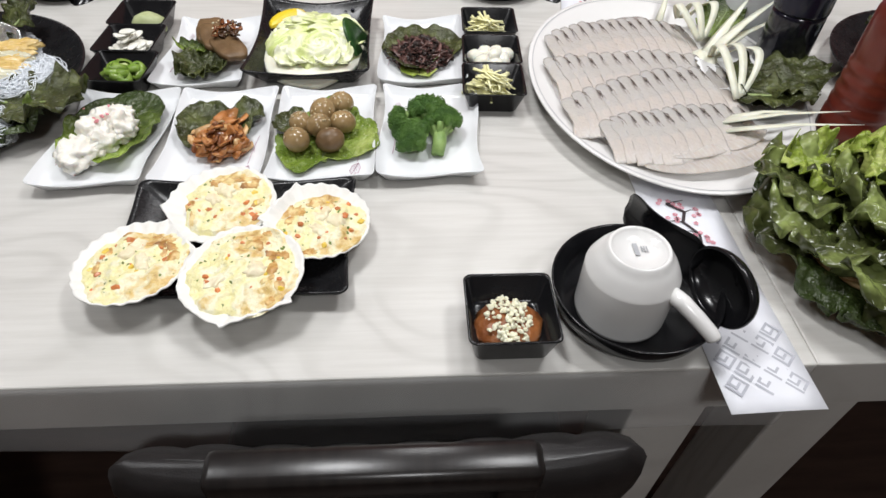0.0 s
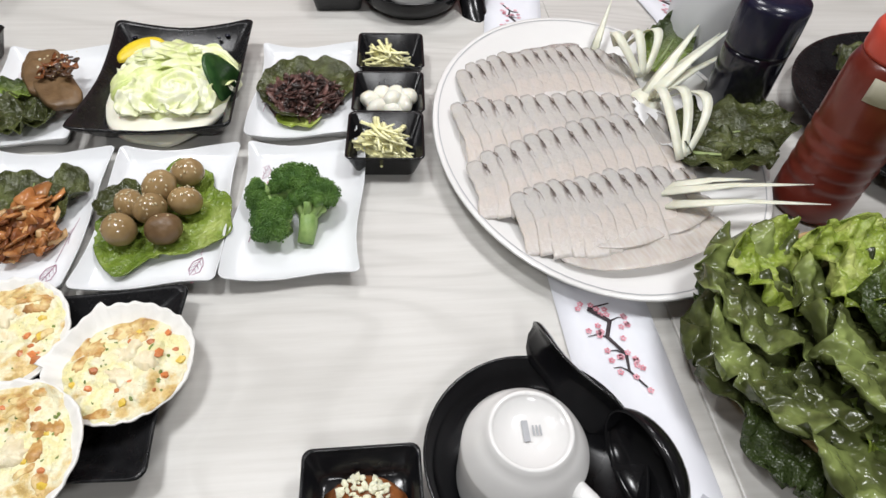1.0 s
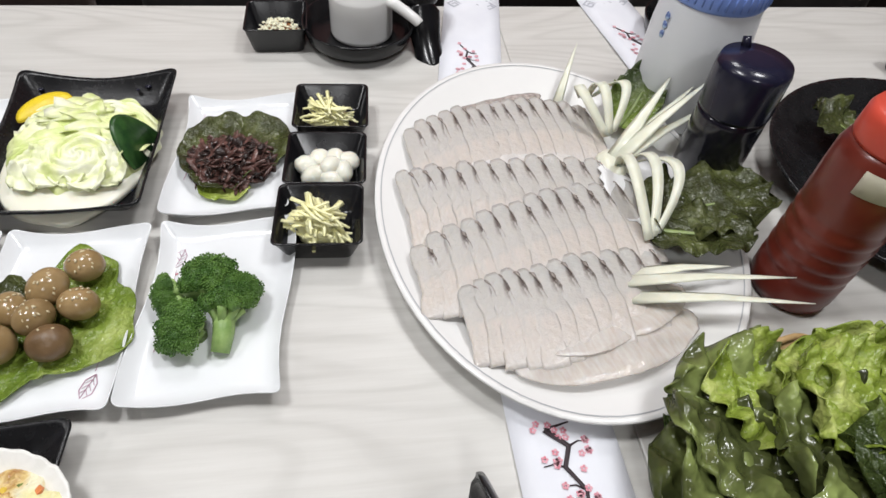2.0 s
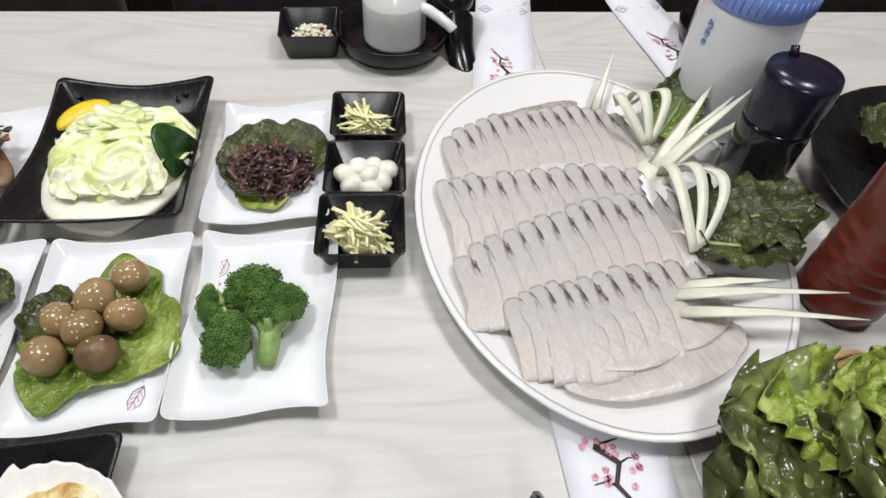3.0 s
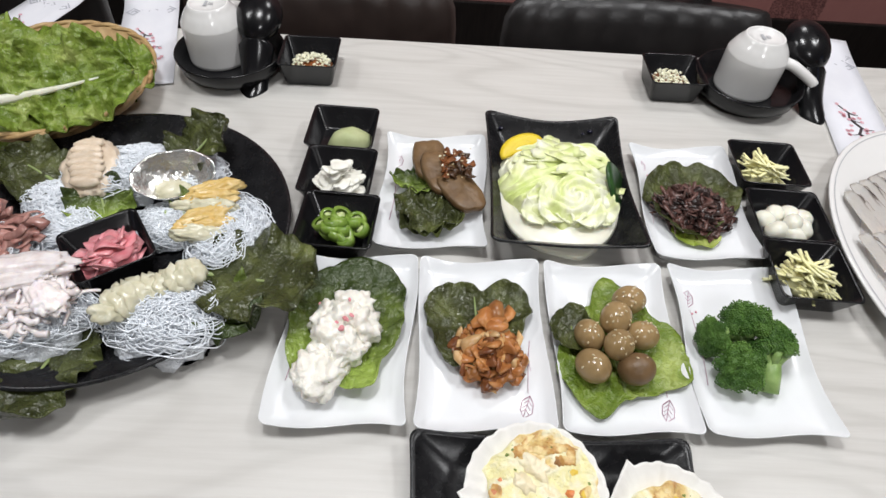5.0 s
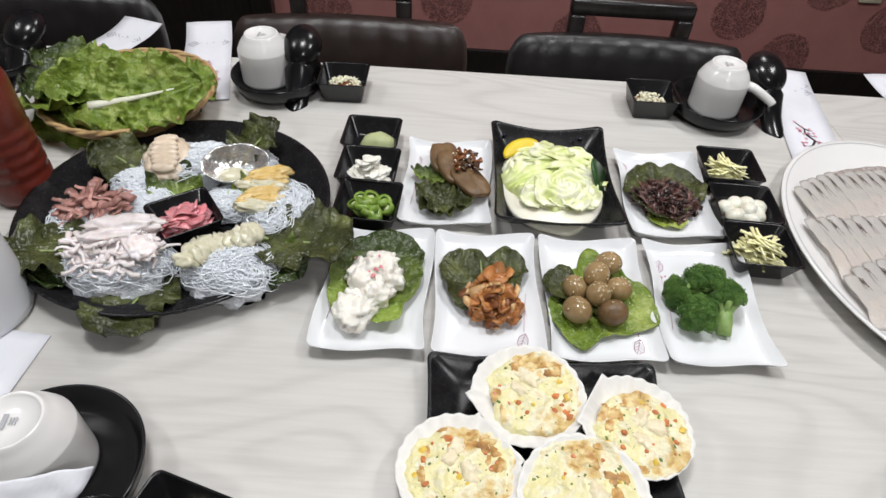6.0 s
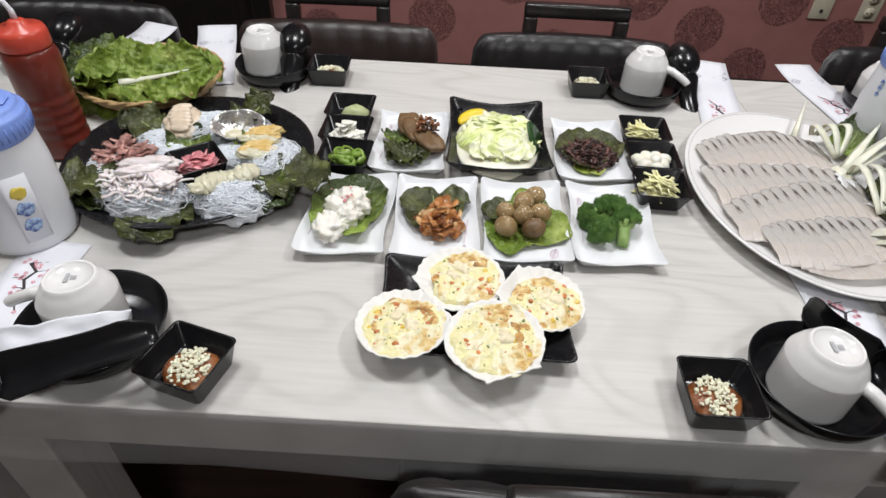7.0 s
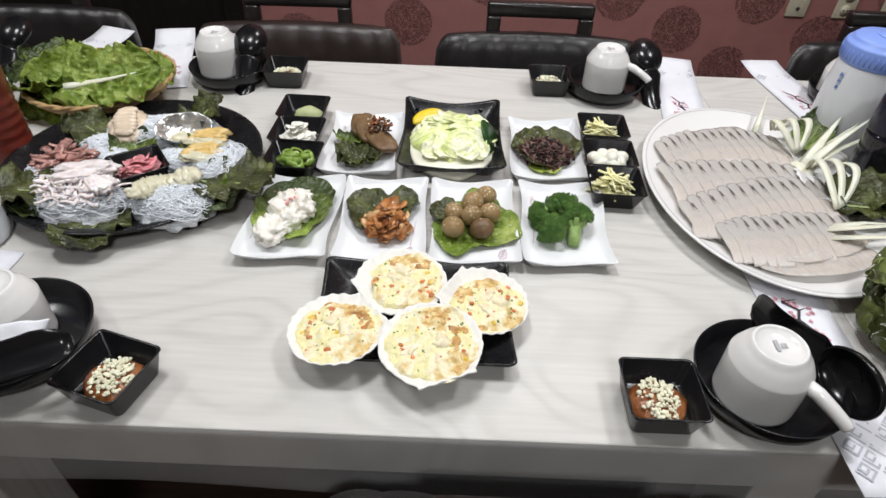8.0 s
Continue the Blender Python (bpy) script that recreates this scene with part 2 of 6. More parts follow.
M_CHILI = mat("green_chili", [(0.3, (0.10, 0.19, 0.02)), (0.7, (0.25, 0.36, 0.07))], 70, 0.22, 0.1, 200, jitter=0.15)
M_CHILIIN = mat("green_chili_flesh", [(0.3, (0.42, 0.52, 0.20)), (0.7, (0.58, 0.64, 0.34))], 120, 0.35, 0.2, 300)
M_SAUCE = mat("red_brown_bean_paste", [(0.3, (0.20, 0.06, 0.018)), (0.7, (0.33, 0.12, 0.035))], 60, 0.3, 0.6, 180, 0.002)
M_MINCE = mat("minced_garlic", [(0.3, (0.70, 0.68, 0.46)), (0.7, (0.86, 0.84, 0.68))], 150, 0.45, jitter=0.1, sss=0.1)
M_SHELL = mat("scallop_shell_white", [(0.3, (0.74, 0.73, 0.69)), (0.7, (0.81, 0.80, 0.77))], 60, 0.45, 0.3, 200, 0.001)
M_CHEESE = mat("browned_cheese", [(0.32, (0.80, 0.78, 0.66)), (0.44, (0.78, 0.72, 0.36)), (0.54, (0.81, 0.77, 0.56)), (0.62, (0.68, 0.50, 0.20)), (0.70, (0.40, 0.20, 0.06))], 36, 0.28, 0.8, 150, 0.004, sss=0.12, detail=7)
M_CRUST = mat("browned_crust", [(0.3, (0.30, 0.14, 0.04)), (0.45, (0.54, 0.30, 0.09)), (0.6, (0.78, 0.62, 0.30))], 90, 0.35, 0.7, 200, 0.002)
M_SCMEAT = mat("baked_scallop_meat", [(0.3, (0.74, 0.64, 0.42)), (0.7, (0.86, 0.80, 0.60))], 70, 0.3, 0.6, 160, 0.003, sss=0.15)
M_CARROT = mat("red_pepper_bit", [(0.3, (0.50, 0.12, 0.035)), (0.7, (0.66, 0.27, 0.09))], 150, 0.35, jitter=0.2)
M_CORN = mat("yellow_corn_bit", (0.78, 0.55, 0.08), 150, 0.35)
M_HERB = mat("green_herb_bit", (0.16, 0.22, 0.04), 150, 0.45, jitter=0.2)
def fish_flesh():
    """Raw flesh: greyer under the skin end, pinker and streaked towards the other end."""
    m, nt, b = nodes_of("raw_white_fish")
    co = nt.nodes.new("ShaderNodeTexCoord")
    sep = nt.nodes.new("ShaderNodeSeparateXYZ")
    nt.links.new(co.outputs["Object"], sep.inputs["Vector"])
    cloud = noise_node(nt, 55, 4)
    streak = noise_node(nt, 1.0, 3, 0.6, (420, 90, 90), 0.4)
    last = None
    for src, k in ((sep.outputs["Y"], -7.5), (cloud.outputs["Fac"], 0.45), (streak.outputs["Fac"], 0.40)):
        ma = nt.nodes.new("ShaderNodeMath")
        ma.operation = "MULTIPLY_ADD"
        ma.inputs[1].default_value = k
        ma.inputs[2].default_value = 0.10
        nt.links.new(src, ma.inputs[0])
        if last is not None:
            nt.links.new(last, ma.inputs[2])
        last = ma.outputs[0]
    r = ramp_node(nt, last, [(0.20, (0.57, 0.545, 0.51)), (0.50, (0.63, 0.585, 0.54)), (0.70, (0.705, 0.625, 0.56)), (0.95, (0.80, 0.75, 0.70))])
    speck = noise_node(nt, 150, 3, 0.6, (1, 0.45, 1))
    fac = ramp_node(nt, speck.outputs["Fac"], [(0.38, (0, 0, 0)), (0.52, (1, 1, 1))]).outputs["Color"]
    for axis, lo, hi in (("X", 0.0028, 0.0082), ("Y", 0.014, 0.027)):
        mr = nt.nodes.new("ShaderNodeMapRange")
        mr.interpolation_type = "SMOOTHSTEP"
        mr.inputs["From Min"].default_value, mr.inputs["From Max"].default_value = lo, hi
        nt.links.new(sep.outputs[axis], mr.inputs["Value"])
        mu = nt.nodes.new("ShaderNodeMath")
        mu.operation = "MULTIPLY"
        nt.links.new(fac, mu.inputs[0])
        nt.links.new(mr.outputs["Result"], mu.inputs[1])
        fac = mu.outputs[0]
    mx = nt.nodes.new("ShaderNodeMix")
    mx.data_type = "RGBA"
    nt.links.new(fac, mx.inputs["Factor"])
    nt.links.new(r.outputs["Color"], mx.inputs["A"])
    mx.inputs["B"].default_value = (0.13, 0.10, 0.09, 1)
    nt.links.new(mx.outputs["Result"], b.inputs["Base Color"])
    b.inputs["Roughness"].default_value = 0.17
    b.inputs["Alpha"].default_value = 0.74
    b.inputs["Subsurface Weight"].default_value = 0.2
    b.inputs["Subsurface Radius"].default_value = (0.008, 0.006, 0.004)
    b.inputs["Subsurface Scale"].default_value = 0.6
    bp = nt.nodes.new("ShaderNodeBump")
    bp.inputs["Strength"].default_value, bp.inputs["Distance"].default_value = 0.7, 0.0018
    relief = noise_node(nt, 190, 3, 0.6)
    nt.links.new(relief.outputs["Fac"], bp.inputs["Height"])
    nt.links.new(bp.outputs["Normal"], b.inputs["Normal"])
    return m


M_FISH = fish_flesh()
M_FISHPINK = mat("raw_fish_pink", [(0.3, (0.70, 0.62, 0.56)), (0.5, (0.76, 0.70, 0.645)), (0.68, (0.82, 0.78, 0.74))], 1.0, 0.14, 0.5, 140, 0.0020, sss=0.2, jitter=0.04, alpha=0.5, stretch=(260, 60, 60))
M_FISHDARK = mat("raw_fish_skin_line", [(0.36, (0.24, 0.19, 0.165)), (0.62, (0.52, 0.45, 0.41))], 260, 0.22, 0.3, 200, alpha=0.66)
M_BED = mat("wet_radish_bed", [(0.3, (0.58, 0.555, 0.53)), (0.7, (0.68, 0.655, 0.63))], 70, 0.25, 0.3, 200, 0.002, sss=0.3)
M_DAIKON = mat("cut_white_radish", [(0.3, (0.68, 0.68, 0.54)), (0.7, (0.77, 0.77, 0.65))], 70, 0.3, 0.15, 200, sss=0.25)
M_NOODLE = mat("clear_seaweed_noodle", [(0.3, (0.76, 0.80, 0.85)), (0.7, (0.84, 0.88, 0.92))], 200, 0.12)
M_NEST = mat("packed_clear_noodles", [(0.3, (0.68, 0.72, 0.77)), (0.7, (0.84, 0.87, 0.91))], 160, 0.15, 1.0, 420, 0.003, detail=5)
M_PINKG = mat("pink_pickled_ginger", [(0.3, (0.62, 0.16, 0.19)), (0.7, (0.82, 0.40, 0.42))], 90, 0.25, 0.2, 300, jitter=0.2, sss=0.15)
M_SQUIRT = mat("red_sea_squirt", [(0.3, (0.30, 0.135, 0.115)), (0.7, (0.50, 0.29, 0.25))], 110, 0.2, 0.4, 260, jitter=0.25, sss=0.15)
M_SQUID = mat("pale_octopus", [(0.3, (0.70, 0.61, 0.60)), (0.7, (0.85, 0.81, 0.80))], 110, 0.22, 0.3, 260, jitter=0.1, sss=0.3)
M_ABALONE = mat("abalone_flesh", [(0.3, (0.58, 0.46, 0.33)), (0.7, (0.77, 0.66, 0.53))], 80, 0.26, 0.4, 240, jitter=0.1, sss=0.1)
M_NACRE = mat("mother_of_pearl", [(0.3, (0.60, 0.62, 0.60)), (0.5, (0.88, 0.86, 0.82)), (0.7, (0.70, 0.75, 0.74))], 50, 0.24, 0.7, 70, 0.004, metal=0.85)
M_YELLOWS = mat("yellow_shellfish", [(0.3, (0.56, 0.36, 0.09)), (0.7, (0.74, 0.56, 0.25))], 70, 0.25, 0.3, 240, sss=0.15)
M_CLAM = mat("ivory_clam_flesh", [(0.3, (0.52, 0.49, 0.33)), (0.7, (0.70, 0.68, 0.54))], 70, 0.22, 0.3, 240, sss=0.2)
M_DOILY = mat("white_paper_doily", (0.80, 0.80, 0.80), 60, 0.8, 0.2, 200)


# ---- builders ----
def shade(me, smooth=True):
    me.polygons.foreach_set("use_smooth", [smooth] * len(me.polygons))


def part(name, bm, material, parent=None, label="", m=None, smooth=True, solid=0.0):
    """Links a bmesh as one mesh object, under a thing or a part."""
    me = bpy.data.meshes.new(name)
    bmesh.ops.recalc_face_normals(bm, faces=bm.faces)
    bm.to_mesh(me)
    bm.free()
    shade(me, smooth)
    for one in (material if isinstance(material, list) else [material]):
        me.materials.append(one)
    ob = new(name, me)
    if parent is not None:
        ob.parent = parent
    if m is not None:
        ob.matrix_basis = m
    if label:
        ob["label"] = label
    if solid:
        md = ob.modifiers.new("thickness", "SOLIDIFY")
        md.thickness, md.offset = solid, 0
    return ob


def piece(name, me, parent, m):
    ob = new(name, me)
    ob.parent = parent
    ob.matrix_basis = m
    return ob


def mesh_of(bm, material, smooth=True):
    me = bpy.data.meshes.new("piece")
    bmesh.ops.recalc_face_normals(bm, faces=bm.faces)
    bm.to_mesh(me)
    bm.free()
    shade(me, smooth)
    me.materials.append(material)
    return me


def thing(name, m, label, category, group="", kind=""):
    ob = new(name)
    ob.empty_display_size = 0.02
    ob.matrix_basis = m
    return tagged(ob, label, category, group, kind)


def rr(hx, hy, r, z, n=4, k=1):
    """A rounded-rectangle ring; k spans on each straight side."""
    pts = []
    for i, (sx, sy) in enumerate(((1, 1), (-1, 1), (-1, -1), (1, -1))):
        cx, cy = sx * (hx - r), sy * (hy - r)
        for j in range(n + 1):
            a = (i + j / n) * math.pi / 2
            pts.append(Vector((cx + r * math.cos(a), cy + r * math.sin(a), z)))
        nx, ny = ((-1, 1), (-1, -1), (1, -1), (1, 1))[i]
        a = (i + 1) * math.pi / 2
        p0 = pts[-1].copy()
        p1 = Vector((nx * (hx - r) + r * math.cos(a), ny * (hy - r) + r * math.sin(a), z))
        for j in range(1, k):
            pts.append(p0.lerp(p1, j / k))
    return pts


def circ(r, z, n=40, ry=None):
    return [Vector((r * math.cos(2 * math.pi * i / n), (ry or r) * math.sin(2 * math.pi * i / n), z)) for i in range(n)]


def loft(rings, bm=None, cap0=True, cap1=True, closed=True):
    bm = bm or bmesh.new()
    rows = [[bm.verts.new(p) for p in ring] for ring in rings]
    n = len(rows[0])
    for a, b in zip(rows, rows[1:]):
        for i in range(n if closed else n - 1):
            j = (i + 1) % n
            bm.faces.new((a[i], a[j], b[j], b[i]))
    if cap0:
        bm.faces.new(list(reversed(rows[0])))
    if cap1:
        bm.faces.new(rows[-1])
    return bm


def lathe(profile, n=40, cap0=True, cap1=True):
    return loft([circ(max(r, 1e-4), z, n) for r, z in profile], cap0=cap0, cap1=cap1)


def box(bm, x0, x1, y0, y1, z0, z1, r=0.0, seg=2):
    v = bmesh.ops.create_cube(bm, size=1)["verts"]
    for p in v:
        p.co = Vector((x0 + (p.co.x + 0.5) * (x1 - x0), y0 + (p.co.y + 0.5) * (y1 - y0), z0 + (p.co.z + 0.5) * (z1 - z0)))
    if r:
        es = {e for p in v for e in p.link_edges}
        bmesh.ops.bevel(bm, geom=list(es), offset=r, segments=seg, affect="EDGES", profile=0.5)
    return bm


def tube(bm, pts, r, sides=5, r1=None, flat=1.0):
    """A tube along pts, tapering from r to r1; flat squeezes it into a strip."""
    pts = [Vector(p) for p in pts]
    n = len(pts)
    up = Vector((0.13, 0.21, 1)).normalized()
    rows = []
    for i, p in enumerate(pts):
        d = (pts[min(i + 1, n - 1)] - pts[max(i - 1, 0)]).normalized()
        u = d.cross(up)
        u = u.normalized() if u.length > 1e-4 else Vector((1, 0, 0))
        v = u.cross(d)
        rad = r + ((r if r1 is None else r1) - r) * i / (n - 1)
        rows.append([bm.verts.new(p + u * math.cos(2 * math.pi * j / sides) * rad + v * math.sin(2 * math.pi * j / sides) * rad * flat) for j in range(sides)])
    for a, b in zip(rows, rows[1:]):
        for i in range(sides):
            bm.faces.new((a[i], a[(i + 1) % sides], b[(i + 1) % sides], b[i]))
    bm.faces.new(list(reversed(rows[0])))
    bm.faces.new(rows[-1])
    return bm


def blob(rx, ry, rz, seed=0, amp=0.15, freq=2.0, sub=3, cut=None):
    """An uneven lump, displaced by noise; cut flattens it below that height."""
    bm = bmesh.new()
    bmesh.ops.create_icosphere(bm, subdivisions=sub, radius=1)
    off = Vector((seed * 7.3, seed * 3.1, seed * 1.7))
    for v in bm.verts:
        d = v.co.normalized()
        k = 1 + amp * noise.fractal(d * freq + off, 0.6, 2.0, 3)
        v.co = Vector((d.x * rx * k, d.y * ry * k, d.z * rz * k))
        if cut is not None and v.co.z < cut:
            v.co.z = cut
    return bm


def leaf(length, width, seed=0, curl=0.25, ruffle=0.012, nu=46, nv=27, cup=0.2, tip=0.65, rag=0.10, z0=0.0, pucker=0.0030):
    """A lettuce leaf from its base at y = 0 to its tip, with puckers and a frilled rim."""
    rnd = random.Random(seed)
    off = Vector((seed * 5.1, seed * 2.7, 0))
    ph = rnd.uniform(0, 6)
    rows = []
    for i in range(nu):
        u = i / (nu - 1)
        w = (0.14 + 0.86 * math.sin(math.pi * min(1, u ** tip * 0.78 + 0.06)) ** 0.8) * (1 if u < 0.85 else math.sqrt(max(0.02, 1 - ((u - 0.85) / 0.152) ** 2)))
        row = []
        for j in range(nv):
            v = 2 * j / (nv - 1) - 1
            edge = abs(v) ** 2.2
            k = 1 + rag * noise.noise(Vector((u * 6, v * 1.5, 3)) + off) * edge * 2 + 0.045 * edge * noise.noise(Vector((u * 20, v * 2, 8)) + off)
            x = v * w * width / 2 * k
            y = u * length * (1 + 0.05 * noise.noise(Vector((v * 3, 1, 1)) + off))
            z = cup * abs(v) ** 1.6 * width / 2 * w + curl * length * (u ** 2) * 0.5
            z += ruffle * edge * math.sin(u * 13 + ph + v * 2) + ruffle * 0.45 * edge * math.sin(u * 24 + ph)
            z += ruffle * 0.45 * edge * math.sin(u * 41 + 2 * ph)
            z += ruffle * 0.6 * noise.noise(Vector((x * 55, y * 55, 0)) + off) + 0.6 * pucker * (0.4 - abs(noise.noise(Vector((x * 46, y * 40, 3)) + off))) * 2 + pucker * (0.5 - abs(noise.noise(Vector((x * 105, y * 85, 5)) + off))) * 2
            z += ruffle * max(0, u - 0.75) * 3 * math.sin(v * 6 + ph)
            row.append(Vector((x, y, z + z0)))
        rows.append(row)
    return loft(rows, cap0=False, cap1=False, closed=False)


def rib_of(length, width=0.004, curl=0.25, z0=0.0):
    bm = bmesh.new()
    return tube(bm, [Vector((0.002 * math.sin(3 * u), u * length, curl * length * u ** 2 * 0.5 + 0.0012 + z0)) for u in [i / 9 * 0.85 for i in range(10)]], width, 6, width * 0.15, 0.5)


# ---- the room ----
def slab(name, x0, x1, y0, y1, z0, z1, material, label, category, bevel=0.0):
    ob = part(name, box(bmesh.new(), x0, x1, y0, y1, z0, z1, bevel), material, smooth=False)
    return tagged(ob, label, category, kind="structure")


RX0, RX1, RY0 = -3.2, 3.2, -2.8
slab("floor", RX0, RX1, RY0, WALL_Y, -0.1, 0.0, M_FLOOR, "dark brown wood-look restaurant floor", "floor")
slab("ceiling", RX0, RX1, RY0, WALL_Y, CEIL, CEIL + 0.1, M_CEIL, "plain white ceiling board", "ceiling")
slab("wall_north", RX0 - 0.1, RX1 + 0.1, WALL_Y, WALL_Y + 0.12, -0.1, CEIL + 0.1, M_WALL, "maroon wallpapered wall printed with dark medallions", "wall")
slab("wall_south", RX0 - 0.1, RX1 + 0.1, RY0 - 0.12, RY0, -0.1, CEIL + 0.1, M_PLAIN, "plain beige plaster wall", "wall")
slab("wall_west", RX0 - 0.12, RX0, RY0, WALL_Y, -0.1, CEIL + 0.1, M_PLAIN, "plain beige plaster wall", "wall")
slab("wall_east", RX1, RX1 + 0.12, RY0, WALL_Y, -0.1, CEIL + 0.1, M_PLAIN, "plain beige plaster wall", "wall")
base = slab("baseboard", RX0, RX1, WALL_Y - 0.018, WALL_Y - 0.001, 0.0, 0.235, M_FRAMEW, "dark stained wooden skirting board", "baseboard", 0.004)

wall_n = bpy.data.objects["wall_north"]


def medallion(seed):
    """A printed roundel of many small dashes, laid on the wall."""
    rnd = random.Random(seed)
    bm = bmesh.new()
    R = 0.088
    for _ in range(1700):
        a, r = rnd.uniform(0, 2 * math.pi), R * math.sqrt(rnd.random())
        x, z = r * math.cos(a), r * math.sin(a)
        s, t = rnd.uniform(0.0016, 0.0030), rnd.uniform(0, math.pi)
        pts = [(x + s * math.cos(t + q), 0, z + s * 0.75 * math.sin(t + q)) for q in (0, 1.57, 3.14, 4.71)]
        bm.faces.new([bm.verts.new(p) for p in pts])
    return bm


M_MEDAL = mat("dark_wallpaper_print", (0.19, 0.085, 0.080), 60, 0.6)
md_me = mesh_of(medallion(3), M_MEDAL, False)
for i, (mx, mz) in enumerate([(-0.34, 0.40), (0.65, 0.41), (0.42, 0.525), (0.92, 0.53), (1.17, 0.395), (0.86, 0.27), (-0.05, 0.56), (-0.62, 0.58), (1.42, 0.56), (1.7, 0.4), (0.12, 0.30), (-0.75, 0.33), (0.65, 0.66), (1.17, 0.65), (-0.34, 0.68), (0.25, 0.78), (0.9, 0.8), (1.5, 0.8), (-1.1, 0.5)]):
    ob = piece("medallion", md_me, wall_n, pose(mx, WALL_Y - 0.0015 - 0.0002 * (i % 3), mz, 0, 37 * i, 0))

# dark panel door at the left of the far wall
door = thing("door_1", pose(-1.62, WALL_Y, 0), "black painted panel door in the far wall, closed", "door", kind="structure")
part("door_leaf", box(bmesh.new(), -0.62, 0.62, -0.03, -0.004, 0.0, 2.05, 0.004), M_FRAMEW, door, smooth=False)
for dx in (-0.655, 0.655):
    part("door_frame", box(bmesh.new(), dx - 0.035, dx + 0.035, -0.05, -0.002, 0.0, 2.12, 0.004), M_FRAMEW, door, smooth=False)


def switch_plate(x, z, kind):
    p = thing("wall_socket" if kind else "wall_switch", pose(x, WALL_Y - 0.001, z), "ivory plastic plate on the maroon wall", "socket", "plates on the wall")
    part("plate", box(bmesh.new(), -0.036, 0.036, -0.009, 0, -0.058, 0.058, 0.003), M_SWITCH, p)
    for k in range(2 if kind else 1):
        bm = bmesh.new()
        tube(bm, [(0, -0.008, -0.028 + 0.048 * k), (0, -0.0125, -0.028 + 0.048 * k)], 0.019 if kind else 0.006, 16)
        out = part("outlet" if kind else "button", bm, M_SWITCH if kind else M_INK, p)
        if kind:
            for hx in (-0.007, 0.007):
                bm = bmesh.new()
                tube(bm, [(hx, -0.012, -0.028 + 0.048 * k), (hx, -0.0132, -0.028 + 0.048 * k)], 0.003, 8)
                part("pin_hole", bm, M_INK, out)


switch_plate(1.055, 0.535, 0)
switch_plate(1.225, 0.535, 1)
switch_plate(1.39, 0.53, 0)

# a panel fixture for every lamp, the added front fill included
for lx, ly, ls, lp in LAMPS:
    f = thing("ceiling_light", pose(lx, ly, CEIL), "square white flush ceiling panel light, switched on", "ceiling light", "ceiling lights")
    part("frame", box(bmesh.new(), -ls / 2 - 0.03, ls / 2 + 0.03, -ls / 2 - 0.03, ls / 2 + 0.03, -0.03, -0.001, 0.006), M_CEIL, f)
    part("diffuser", box(bmesh.new(), -ls / 2, ls / 2, -ls / 2, ls / 2, -0.036, -0.031, 0.001), M_GLOW, f)


# ---- tables ----
def table(x0, x1, label):
    t = thing("dining_table", pose((x0 + x1) / 2, 0.39, 0), label, "table", "tables pushed together")
    h = (x1 - x0) / 2
    bm = bmesh.new()
    box(bm, -h, h, -0.39, 0.39, TT - 0.062, TT, 0.0016, 2)
    part("tabletop", bm, M_TABLE, t, smooth=False)
    for sx in (-1, 1):
        for sy in (-1, 1):
            lx, ly = sx * (h - 0.075), sy * 0.325
            part("leg", box(bmesh.new(), lx - 0.036, lx + 0.036, ly - 0.036, ly + 0.036, 0.001, TT - 0.0625, 0.003), M_TABLE, t, smooth=False)
    part("apron", box(bmesh.new(), -h + 0.112, h - 0.112, 0.30, 0.32, TT - 0.14, TT - 0.0625, 0.002), M_TABLE, t, smooth=False)
    return t


table(-0.7745, 0.26600, "pale grey wood-print laminate dining table laid with dishes")
table(0.26612, 1.47, "pale grey wood-print laminate table pushed against the next")
table(-1.98, -0.7755, "pale grey wood-print laminate table pushed against the next")


def vinyl(x0, x1, seed):
    """The clear film's hanging front hem, with soft waves."""
    rnd = random.Random(seed)
    n = 60
    rows = []
    for k in range(9):
        row = []
        for i in range(n + 1):
            u = i / n
            x = x0 + (x1 - x0) * u
            wob = noise.noise(Vector((x * 4.5, k * 0.15, seed)))
            fall = max(0, k - 2) / 6
            y = -0.0012 - 0.0010 * min(k, 2) / 2 - fall * (0.006 + 0.010 * wob)
            z = TT - 0.001 - 0.0105 * k - 0.003 * wob * fall
            row.append(Vector((x, y, z)))
        rows.append(row)
    bm = loft(rows, cap0=False, cap1=False, closed=False)
    ob = part("table_film", bm, M_VINYL, solid=0.0004)
    return tagged(ob, "clear vinyl film hanging over the table edge", "table cover")


vinyl(-0.772, 0.262, 2)


